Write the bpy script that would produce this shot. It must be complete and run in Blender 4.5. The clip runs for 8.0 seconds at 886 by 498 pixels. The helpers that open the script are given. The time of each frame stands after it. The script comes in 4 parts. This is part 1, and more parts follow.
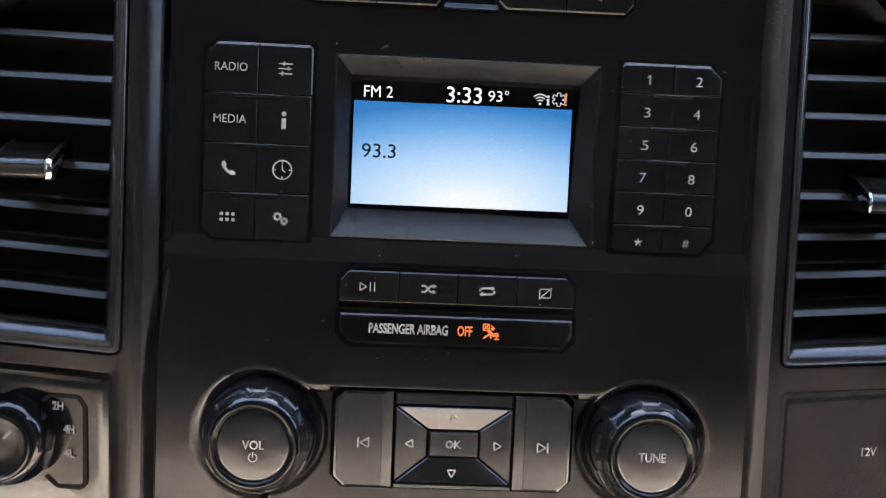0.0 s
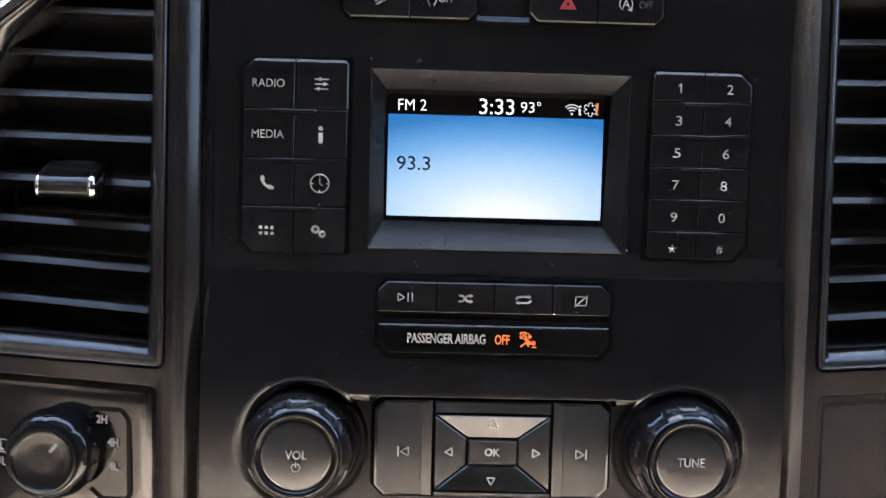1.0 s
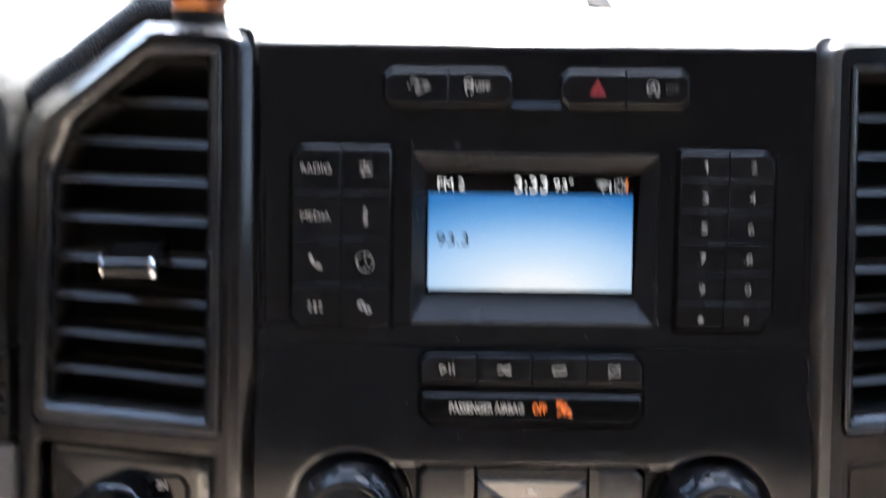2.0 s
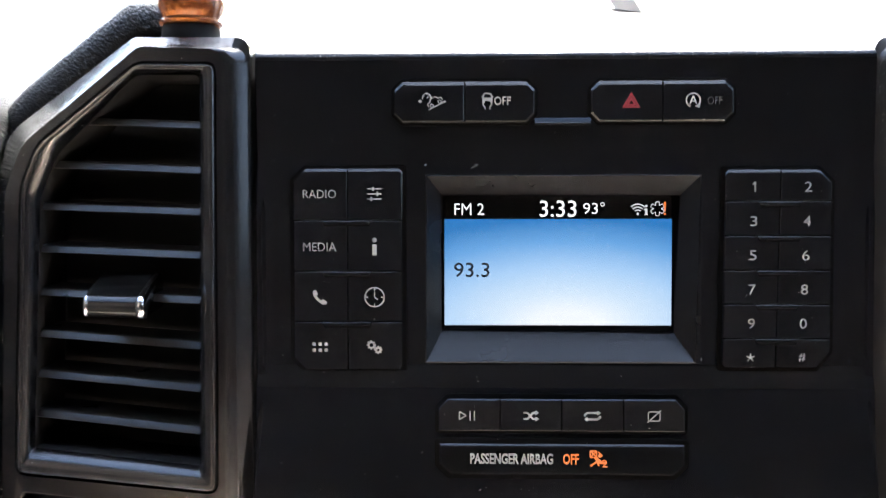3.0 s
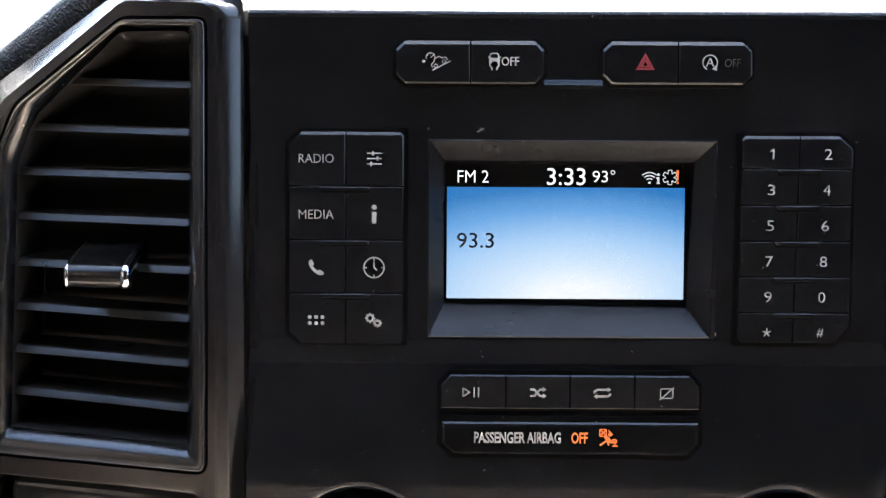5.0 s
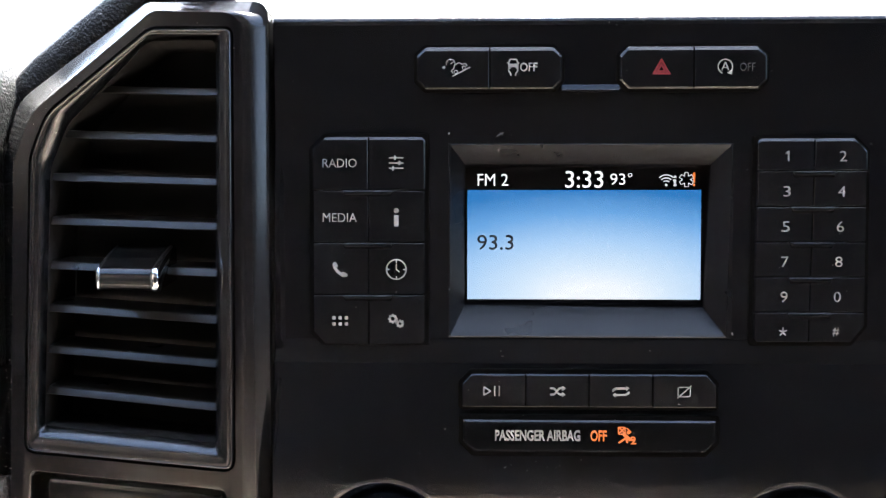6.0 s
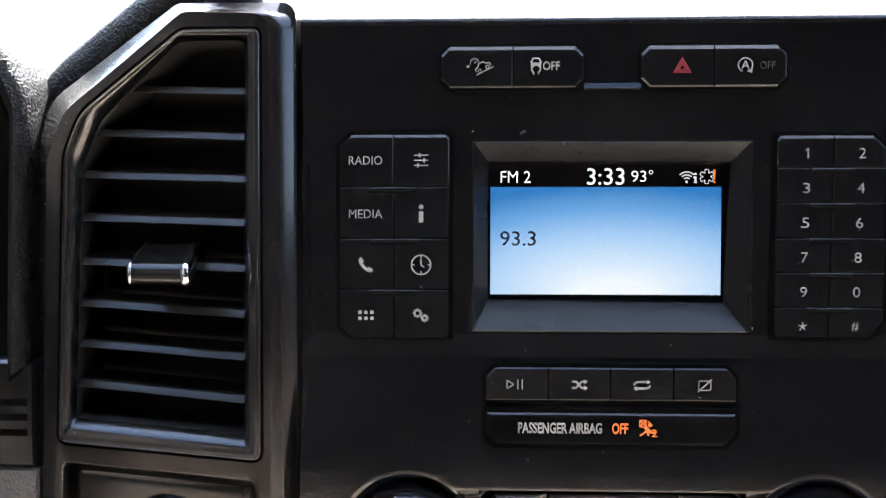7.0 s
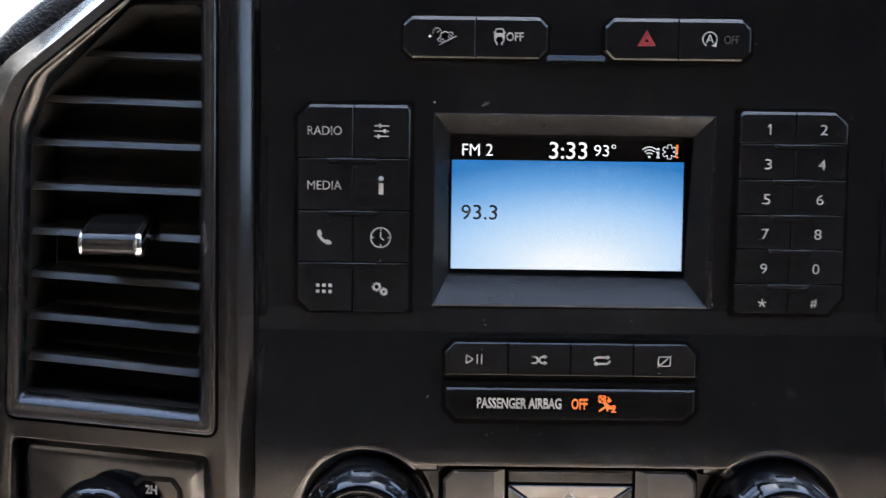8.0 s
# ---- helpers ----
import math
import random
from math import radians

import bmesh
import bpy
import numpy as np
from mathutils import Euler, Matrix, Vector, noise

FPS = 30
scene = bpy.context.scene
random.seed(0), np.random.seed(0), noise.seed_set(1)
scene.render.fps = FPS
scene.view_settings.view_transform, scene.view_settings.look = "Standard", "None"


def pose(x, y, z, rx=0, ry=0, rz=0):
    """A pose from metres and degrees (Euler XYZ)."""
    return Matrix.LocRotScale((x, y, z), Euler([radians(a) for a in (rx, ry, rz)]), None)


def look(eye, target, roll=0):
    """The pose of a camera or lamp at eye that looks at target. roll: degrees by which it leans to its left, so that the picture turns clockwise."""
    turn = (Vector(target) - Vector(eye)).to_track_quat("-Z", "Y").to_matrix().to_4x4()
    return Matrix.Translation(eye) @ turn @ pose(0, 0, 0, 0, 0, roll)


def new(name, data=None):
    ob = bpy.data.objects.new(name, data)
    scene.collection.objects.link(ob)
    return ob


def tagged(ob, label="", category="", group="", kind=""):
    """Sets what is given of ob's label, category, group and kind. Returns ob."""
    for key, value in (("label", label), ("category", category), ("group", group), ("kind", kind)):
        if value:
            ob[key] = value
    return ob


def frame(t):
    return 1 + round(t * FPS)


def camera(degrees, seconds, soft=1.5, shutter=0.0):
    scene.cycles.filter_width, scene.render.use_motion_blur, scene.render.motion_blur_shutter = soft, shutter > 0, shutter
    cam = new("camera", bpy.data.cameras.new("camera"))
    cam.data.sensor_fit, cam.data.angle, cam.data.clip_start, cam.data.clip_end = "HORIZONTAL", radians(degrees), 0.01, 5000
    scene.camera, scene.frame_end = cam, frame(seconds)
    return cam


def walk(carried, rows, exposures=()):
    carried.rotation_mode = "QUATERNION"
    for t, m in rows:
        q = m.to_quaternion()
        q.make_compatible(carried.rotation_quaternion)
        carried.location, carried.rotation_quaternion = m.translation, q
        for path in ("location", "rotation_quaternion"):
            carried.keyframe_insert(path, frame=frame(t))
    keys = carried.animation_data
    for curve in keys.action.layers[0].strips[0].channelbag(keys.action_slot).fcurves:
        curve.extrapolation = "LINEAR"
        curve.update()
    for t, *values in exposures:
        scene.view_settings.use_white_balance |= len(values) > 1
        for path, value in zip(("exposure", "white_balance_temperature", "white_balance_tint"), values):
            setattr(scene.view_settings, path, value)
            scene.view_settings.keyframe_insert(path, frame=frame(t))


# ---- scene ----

# The dashboard is modelled in its own frame, in centimetres: x to the right, y into the dash, z up along the
# centre panel. W lays that frame into the cab, where the panel leans back by LEAN degrees.
LEAN = 12.0
W = pose(0, 0, 0.75, -LEAN, 0, 0)
CM = W @ Matrix.Diagonal((0.01, 0.01, 0.01, 1))

# ---- camera ----
cam = camera(49.46, 8.0, soft=1.2, shutter=0.5)
ROWS = [
    (0, (-0.0231, -0.3962, -0.0162), (-0.0074, 0.0026, -0.0426), 2.45),
    (0.5, (-0.0308, -0.3938, -0.0163), (-0.0116, 0.0048, -0.0445), 2.65),
    (1, (-0.0323, -0.4010, -0.0174), (-0.0227, -0.0017, -0.0386), 1.48),
    (1.5, (-0.0372, -0.4133, -0.0183), (-0.0330, -0.0136, -0.0312), 1.65),
    (1.9, (-0.0409, -0.4110, -0.0124), (-0.0363, -0.0112, -0.0223), 1.16),
    (2, (-0.0386, -0.4221, 0.0101), (-0.0402, -0.0224, -0.0056), 0.70),
    (2.1, (-0.0402, -0.4279, 0.0218), (-0.0469, -0.0282, 0.0097), 0.50),
    (2.2, (-0.0398, -0.4289, 0.0305), (-0.0546, -0.0294, 0.0171), 0.30),
    (3.3, (-0.0352, -0.3634, 0.0129), (-0.0440, 0.0363, 0.0017), -0.57),
    (3.5, (-0.0369, -0.3585, 0.0110), (-0.0391, 0.0414, 0.0013), -0.35),
    (4, (-0.0423, -0.3526, 0.0081), (-0.0414, 0.0472, -0.0035), 0.02),
    (4.5, (-0.0450, -0.3554, 0.0082), (-0.0446, 0.0444, -0.0072), 0.33),
    (5.8, (-0.0471, -0.3690, 0.0092), (-0.0560, 0.0306, -0.0067), 0.00),
    (6, (-0.0468, -0.3697, 0.0085), (-0.0573, 0.0299, -0.0059), 0.01),
    (6.5, (-0.0474, -0.3771, 0.0090), (-0.0636, 0.0224, -0.0038), -0.12),
    (7, (-0.0506, -0.3767, 0.0066), (-0.0668, 0.0227, -0.0073), 0.02),
    (7.5, (-0.0510, -0.3755, 0.0039), (-0.0627, 0.0240, -0.0134), 0.52),
    (8, (-0.0494, -0.3714, 0.0034), (-0.0504, 0.0280, -0.0184), 0.70),
]
walk(cam, [(t, W @ look(eye, aim, roll)) for t, eye, aim, roll in ROWS], exposures=((0.0, 3.3, 6150, 10), (1.5, 3.40, 6150, 10), (2.1, 3.24, 6150, 10), (3.5, 3.30, 6150, 10), (8.0, 3.25, 6150, 10)))

# ---- light ----
SUN_ELEVATION, SUN_TURN = 50.0, 7.0  # the sun stands ahead of the truck
world = bpy.data.worlds.new("sky")
scene.world = world
world.use_nodes = True
wn = world.node_tree.nodes
sky = wn.new("ShaderNodeTexSky")
sky.sky_type, sky.sun_disc = "NISHITA", False
sky.sun_elevation, sky.sun_rotation = radians(SUN_ELEVATION), radians(SUN_TURN)
sky.dust_density = 3.0
wn["Background"].inputs["Strength"].default_value = 0.15
world.node_tree.links.new(sky.outputs[0], wn["Background"].inputs["Color"])

sun = new("sun", bpy.data.lights.new("sun", "SUN"))
sun.data.energy, sun.data.angle, sun.data.color = 3.8, radians(0.5), (1.0, 0.94, 0.85)
sd = Vector((math.sin(radians(SUN_TURN)) * math.cos(radians(SUN_ELEVATION)), math.cos(radians(SUN_TURN)) * math.cos(radians(SUN_ELEVATION)), math.sin(radians(SUN_ELEVATION))))
sun.matrix_world = look(sd * 20, (0, 0, 0))


def window_light(name, eye, target, wide, high, watts, colour):
    """Sky light that comes in through a window's opening."""
    lamp = new(name, bpy.data.lights.new(name, "AREA"))
    lamp.data.shape, lamp.data.size, lamp.data.size_y = "RECTANGLE", wide, high
    lamp.data.energy, lamp.data.color = watts, colour
    lamp.matrix_world = look(eye, target)
    return lamp


window_light("side_window_light", (0.80, -0.24, 1.08), (-0.2, -0.3, 0.95), 0.22, 0.36, 0.02, (0.86, 0.93, 1.0))


# ---- materials ----
def material(name, colour, rough, grain=0.0, grain_scale=2500.0, mottle=0.25, metal=0.0, coat=0.0, spec=0.5, relief=0.0002, coat_rough=0.03):
    """A surface with a fine grain, and patches of uneven colour and gloss."""
    m = bpy.data.materials.new(name)
    m.use_nodes = True
    n, l = m.node_tree.nodes, m.node_tree.links
    b = n["Principled BSDF"]
    b.inputs["Metallic"].default_value, b.inputs["Coat Weight"].default_value = metal, coat
    b.inputs["Specular IOR Level"].default_value, b.inputs["Coat Roughness"].default_value = spec, coat_rough
    co = n.new("ShaderNodeTexCoord")
    big = n.new("ShaderNodeTexNoise")
    big.inputs["Scale"].default_value, big.inputs["Detail"].default_value = 38.0, 5.0
    l.new(co.outputs["Object"], big.inputs["Vector"])
    ramp = n.new("ShaderNodeMapRange")
    ramp.inputs["From Min"].default_value, ramp.inputs["From Max"].default_value = 0.3, 0.7
    ramp.inputs["To Min"].default_value, ramp.inputs["To Max"].default_value = rough * (1 - 0.4 * mottle), rough * (1 + 0.4 * mottle)
    l.new(big.outputs["Fac"], ramp.inputs["Value"])
    l.new(ramp.outputs["Result"], b.inputs["Roughness"])
    mix = n.new("ShaderNodeMix")
    mix.data_type = "RGBA"
    mix.inputs["A"].default_value = (*[c * (1 - mottle * 0.5) for c in colour], 1)
    mix.inputs["B"].default_value = (*[c * (1 + mottle * 0.5) for c in colour], 1)
    l.new(big.outputs["Fac"], mix.inputs["Factor"])
    l.new(mix.outputs["Result"], b.inputs["Base Color"])
    if grain:
        fine = n.new("ShaderNodeTexNoise")
        fine.inputs["Scale"].default_value, fine.inputs["Detail"].default_value = grain_scale, 2.0
        l.new(co.outputs["Object"], fine.inputs["Vector"])
        bump = n.new("ShaderNodeBump")
        bump.inputs["Strength"].default_value, bump.inputs["Distance"].default_value = grain, relief
        l.new(fine.outputs["Fac"], bump.inputs["Height"])
        l.new(bump.outputs["Normal"], b.inputs["Normal"])
    return m


def glowing(name, colour, strength):
    m = bpy.data.materials.new(name)
    m.use_nodes = True
    b = m.node_tree.nodes["Principled BSDF"]
    b.inputs["Base Color"].default_value, b.inputs["Roughness"].default_value = (0.01, 0.01, 0.01, 1), 0.3
    b.inputs["Emission Color"].default_value, b.inputs["Emission Strength"].default_value = (*colour, 1), strength
    return m


FASCIA = material("fascia_plastic", (0.0026, 0.0026, 0.0029), 0.13, 0.03, 2600, spec=0.34)
POD = material("satin_plastic", (0.003, 0.003, 0.0033), 0.16, 0.03, 2600, spec=0.38)
KEY = material("key_plastic", (0.003, 0.003, 0.0033), 0.17, 0.04, 3000, spec=0.36)
GAP = material("gap_plastic", (0.006, 0.006, 0.006), 0.8, spec=0.1)
DUCT = material("duct_plastic", (0.016, 0.016, 0.016), 0.8, spec=0.05)
# Near-black that paints the shade of gaps and slots.
GAPSHADE = material("gap_shade", (0.0016, 0.0016, 0.0016), 0.8, spec=0.02)
BEZEL = material("bezel_plastic", (0.004, 0.004, 0.0043), 0.27, 0.06, 3000, mottle=0.06, spec=0.27)
GLOSS = material("glossy_plastic", (0.003, 0.003, 0.0035), 0.10, 0, coat=0.3)
LENS = material("lens_plastic", (0.002, 0.002, 0.002), 0.08, 0, spec=0.2)
AIRBAGLENS = material("indicator_lens_plastic", (0.002, 0.002, 0.002), 0.06, 0, spec=0.1)
CAPMAT = material("cap_plastic", (0.0022, 0.0022, 0.0023), 0.12, 0.02, 3000, mottle=0.15, spec=0.85)
SLAT = material("slat_plastic", (0.012, 0.0115, 0.0108), 0.3, 0.05, 3000, spec=0.36)
SHOULDER = material("satin_shoulder_plastic", (0.0035, 0.0035, 0.0037), 0.21, 0.05, 2600, mottle=0.15, coat=0.4, coat_rough=0.2)
# Passenger's pod: dust film, base also raised in place of a side reflection.
DUSTY_SHEEN = material("dusty_sheen_plastic", (0.013, 0.0125, 0.012), 0.36, 0.25, 1800, mottle=0.8, coat=0.2, coat_rough=0.3)
VENTRIM = material("vent_frame_plastic", (0.0035, 0.0035, 0.0038), 0.26, 0.04, 3000, mottle=0.1, coat=0.6, spec=0.5, coat_rough=0.2)
TABMAT = material("tab_plastic", (0.004, 0.004, 0.0043), 0.2, 0.03, 3000, spec=0.42)
CHROME = material("chrome", (0.75, 0.75, 0.76), 0.12, 0, metal=1.0)
LEATHER = material("grained_pad", (0.003, 0.003, 0.003), 0.42, 1.0, 750, spec=0.36, relief=0.0013)
HOOD = material("hood_pad", (0.003, 0.003, 0.003), 0.5, 1.0, 750, spec=0.2, relief=0.0013)
LOWER = material("grey_plastic", (0.045, 0.048, 0.053), 0.6, 1.0, 650, relief=0.0012)
INK = material("white_print", (0.205, 0.205, 0.203), 0.6)
DIMINK = material("grey_print", (0.02, 0.02, 0.02), 0.6)
REDINK = material("red_print", (0.17, 0.012, 0.018), 0.5)
DUST = material("dust", (0.30, 0.29, 0.275), 0.9)
AMBER = material("amber_glass", (0.22, 0.06, 0.012), 0.2)
AMBER.node_tree.nodes["Principled BSDF"].inputs["Transmission Weight"].default_value = 0.6
GREYCAP = material("grey_cap", (0.07, 0.062, 0.055), 0.3, 0.4, 400)
# Plain tones for unseen cab walls, chosen for what the dash reflects.
TAN = material("plain_tan", (0.47, 0.405, 0.348), 0.8, 0.3, 400)
REFLECT_BROWN = material("reflect_brown", (0.31, 0.27, 0.235), 0.8, 0.3, 400)
HEADLINER = material("headliner", (0.10, 0.10, 0.10), 0.9, 0.3, 500)
REFLECT_GREY = material("reflect_grey", (0.05, 0.055, 0.062), 0.9, 0.3, 500)
CABTRIM = material("cab_trim", (0.008, 0.008, 0.009), 0.7, 0.3, 500)
CONCRETE = material("concrete", (0.42, 0.41, 0.39), 0.9, 0.5, 60)
LIT_WHITE = glowing("lit_white", (1.0, 0.98, 0.95), 0.11)
LIT_GREY = glowing("lit_grey", (0.9, 0.9, 0.9), 0.07)
LIT_ORANGE = glowing("lit_orange", (1.0, 0.20, 0.03), 0.10)
LIT_NAVY = glowing("lit_navy", (0.012, 0.022, 0.05), 0.012)


def display_material():
    """The radio's wallpaper: blue above, running to white low in the middle, as the lit panel shows it."""
    m = bpy.data.materials.new("lit_wallpaper")
    m.use_nodes = True
    n, l = m.node_tree.nodes, m.node_tree.links
    b = n["Principled BSDF"]
    b.inputs["Base Color"].default_value, b.inputs["Roughness"].default_value = (0.01, 0.01, 0.01, 1), 0.25
    co, mp, gr, ra = n.new("ShaderNodeTexCoord"), n.new("ShaderNodeMapping"), n.new("ShaderNodeVectorMath"), n.new("ShaderNodeValToRGB")
    mp.inputs["Location"].default_value = (-0.48, 0.0, -0.0)
    mp.inputs["Scale"].default_value = (0.88, 0.0, 1.0)
    gr.operation = "LENGTH"
    l.new(co.outputs["Generated"], mp.inputs["Vector"])
    l.new(mp.outputs["Vector"], gr.inputs[0])
    l.new(gr.outputs["Value"], ra.inputs["Fac"])
    el = ra.color_ramp.elements
    el[0].position, el[0].color = 0.13, (0.95, 0.97, 0.98, 1)
    el[1].position, el[1].color = 1.0, (0.03, 0.20, 0.52, 1)
    for where, c in ((0.30, (0.70, 0.83, 0.95, 1)), (0.55, (0.42, 0.64, 0.90, 1)), (0.79, (0.15, 0.39, 0.74, 1))):
        e = el.new(where)
        e.color = c
    l.new(ra.outputs["Color"], b.inputs["Emission Color"])
    b.inputs["Emission Strength"].default_value = 0.099
    return m


WALLPAPER = display_material()


def glass_material():
    m = bpy.data.materials.new("clear_glass")
    m.use_nodes = True
    b = m.node_tree.nodes["Principled BSDF"]
    b.inputs["Base Color"].default_value, b.inputs["Roughness"].default_value = (0.97, 1.0, 0.98, 1), 0.0
    b.inputs["Transmission Weight"].default_value, b.inputs["IOR"].default_value = 1.0, 1.05
    return m


GLASS = glass_material()


# ---- building ----
def thing(name, base, label, category, group="", kind=""):
    """An Empty at base (centimetres of the dash's frame) that will hold the parts of one thing."""
    ob = new(name)
    ob.empty_display_size = 0.01
    ob.matrix_world = W @ Matrix.Translation(Vector(base) * 0.01)
    ob.matrix_basis = W @ Matrix.Translation(Vector(base) * 0.01)
    return tagged(ob, label, category, group, kind)


def finish(bm, material, name, m, angle):
    bmesh.ops.recalc_face_normals(bm, faces=bm.faces)
    bm.transform(m)
    data = bpy.data.meshes.new(name)
    bm.to_mesh(data)
    bm.free()
    data.materials.append(material)
    data.polygons.foreach_set("use_smooth", [True] * len(data.polygons))
    data.set_sharp_from_angle(angle=radians(angle))
    return data


def part(name, bm, material, parent, label="", angle=30):
    """One mesh, given in centimetres of the dash's frame, under a thing or under one of its parts."""
    root = parent
    while root.parent:
        root = root.parent
    ob = new(name, finish(bm, material, name, root.matrix_basis.inverted() @ CM, angle))
    ob.parent = parent
    return tagged(ob, label)


def whole(name, bm, material, label, category, kind="", m=None, angle=30):
    """A thing that is one mesh of its own."""
    ob = new(name, finish(bm, material, name, CM if m is None else m, angle))
    return tagged(ob, label, category, "", kind)


def loft(bm, rings, caps=(False, False), closed=True):
    """Skin from ring to ring; caps: whether the first and the last ring are filled."""
    rows = [[bm.verts.new(p) for p in ring] for ring in rings]
    count = len(rows[0])
    for a, b in zip(rows, rows[1:]):
        for i in range(count if closed else count - 1):
            j = (i + 1) % count
            bm.faces.new((a[i], a[j], b[j], b[i]))
    for row, wanted in zip((rows[0], rows[-1]), caps):
        if wanted:
            bm.faces.new(row)
    return bm


def inset(poly, by):
    """A polygon (counter-clockwise) with each edge moved inwards; by: one distance, or one an edge."""
    count = len(poly)
    by = by if isinstance(by, (list, tuple)) else [by] * count
    lines = []
    for i, (x, z) in enumerate(poly):
        u, v = poly[(i + 1) % count]
        length = math.hypot(u - x, v - z)
        nx, nz = -(v - z) / length, (u - x) / length
        lines.append((nx, nz, nx * x + nz * z + by[i]))
    out = []
    for i in range(count):
        (a, b, c), (d, e, f) = lines[i - 1], lines[i]
        det = a * e - b * d
        if abs(det) < 1e-6:
            out.append((poly[i][0] + a * by[i], poly[i][1] + b * by[i]))
        else:
            out.append(((c * e - b * f) / det, (a * f - c * d) / det))
    return out


def rounded(poly, radius, steps=4):
    """A polygon with its corners rounded; radius: one, or one a corner."""
    count, out = len(poly), []
    radius = radius if isinstance(radius, (list, tuple)) else [radius] * count
    for i in range(count):
        p, q, r = Vector(poly[i - 1]), Vector(poly[i]), Vector(poly[(i + 1) % count])
        a, b = (p - q).normalized(), (r - q).normalized()
        half = max(a.angle(b) / 2, 0.05)
        reach = min(radius[i] / math.tan(half), 0.45 * (p - q).length, 0.45 * (r - q).length)
        s, e = q + a * reach, q + b * reach
        for k in range(steps + 1):
            t = k / steps
            out.append(tuple((1 - t) ** 2 * s + 2 * t * (1 - t) * q + t * t * e))
    return out


def at_y(poly, y):
    return [(x, y(x, z) if callable(y) else y, z) for x, z in poly]


def key_mesh(poly, back, front, bevel, drop):
    """A key: a prism with a chamfered, slightly rounded rim round its face. A wider chamfer also reaches deeper."""
    bm = bmesh.new()
    count = len(poly)
    bevel = bevel if isinstance(bevel, (list, tuple)) else [bevel] * count
    most = max(bevel)
    deep = [drop * max(bevel[i - 1], bevel[i]) / most for i in range(count)]
    rim = inset(poly, bevel)
    soft = inset(rim, [0.015] * count)
    edge = [(x, front + d, z) for (x, z), d in zip(poly, deep)]
    return loft(bm, [at_y(poly, back), edge, at_y(rim, front + 0.012), at_y(soft, front)], (True, True))


def rect(x0, z0, x1, z1):
    return [(x0, z0), (x1, z0), (x1, z1), (x0, z1)]


def box_mesh(x0, y0, z0, x1, y1, z1, soft=0.05):
    """A box with softened edges."""
    bm = bmesh.new()
    p = rect(x0, z0, x1, z1)
    q = inset(p, soft)
    return loft(bm, [at_y(q, y1), at_y(p, y1 - soft), at_y(p, y0 + soft), at_y(q, y0)], (True, True))


def lathe(profile, centre, steps=48, shape=None):
    """A turned form about an axis along y; profile: rows of radius and y. shape(angle, radius, y) changes the radius."""
    bm = bmesh.new()
    rings = []
    for r, y in profile:
        ring = []
        for i in range(steps):
            a = 2 * math.pi * i / steps
            rr = shape(a, r, y) if shape else r
            ring.append((centre[0] + rr * math.cos(a), y, centre[1] + rr * math.sin(a)))
        rings.append(ring)
    return loft(bm, rings, (True, True))


# Flat prints: polygons in centimetres about a centre.
def bar(x0, z0, x1, z1, wide):
    d = Vector((x1 - x0, z1 - z0)).normalized() * wide / 2
    return [(x0 + d.y, z0 - d.x), (x1 + d.y, z1 - d.x), (x1 - d.y, z1 + d.x), (x0 - d.y, z0 + d.x)]


def arc(cx, cz, r, wide, a0, a1, steps=20):
    out = []
    for i in range(steps):
        a, b = (radians(a0 + (a1 - a0) * k / steps) for k in (i, i + 1))
        out.append([(cx + s * math.cos(c), cz + s * math.sin(c)) for s, c in ((r - wide / 2, a), (r + wide / 2, a), (r + wide / 2, b), (r - wide / 2, b))])
    return out


def disc(cx, cz, r, steps=16):
    return [(cx + r * math.cos(2 * math.pi * i / steps), cz + r * math.sin(2 * math.pi * i / steps)) for i in range(steps)]


def outline(points, wide, closed=True):
    n = len(points)
    return [bar(*points[i], *points[(i + 1) % n], wide) for i in range(n if closed else n - 1)]


def printed(name, polys, centre, y, material, parent, label="", size=1.0):
    bm = bmesh.new()
    for k, poly in enumerate(polys):
        where = [(centre[0] + size * x, centre[1] + size * z) for x, z in poly]
        bm.faces.new([bm.verts.new((x, (y(x, z) if callable(y) else y) - 0.0004 * k, z)) for x, z in where])
    for f in bm.faces:
        f.normal_update()
        if f.normal.y > 0:
            f.normal_flip()
    root = parent
    while root.parent:
        root = root.parent
    bm.transform(root.matrix_basis.inverted() @ CM)
    data = bpy.data.meshes.new(name)
    bm.to_mesh(data)
    bm.free()
    data.materials.append(material)
    ob = new(name, data)
    ob.parent = parent
    return tagged(ob, label)


def lettering(body, x0, z0, x1, z1, y, material, parent, label="", bold=0.0):
    """Words in the built-in font, fitted to a box in centimetres."""
    curve = bpy.data.curves.new("lettering", "FONT")
    curve.body, curve.offset, curve.resolution_u = body, bold, 3
    temp = new("lettering_curve", curve)
    bpy.context.view_layer.update()
    data = bpy.data.meshes.new_from_object(temp.evaluated_get(bpy.context.evaluated_depsgraph_get()))
    bpy.data.objects.remove(temp)
    bpy.data.curves.remove(curve)
    data.name = "lettering"
    xs = [v.co.x for v in data.vertices]
    zs = [v.co.y for v in data.vertices]
    lo, hi, bo, to = min(xs), max(xs), min(zs), max(zs)
    root = parent
    while root.parent:
        root = root.parent
    m = root.matrix_basis.inverted() @ CM
    for v in data.vertices:
        x = x0 + (v.co.x - lo) / (hi - lo) * (x1 - x0)
        z = z0 + (v.co.y - bo) / (to - bo) * (z1 - z0)
        v.co = m @ Vector((x, y(x, z) if callable(y) else y, z))
    data.materials.clear()
    data.materials.append(material)
    ob = new("lettering", data)
    ob.parent = parent
    return tagged(ob, label)


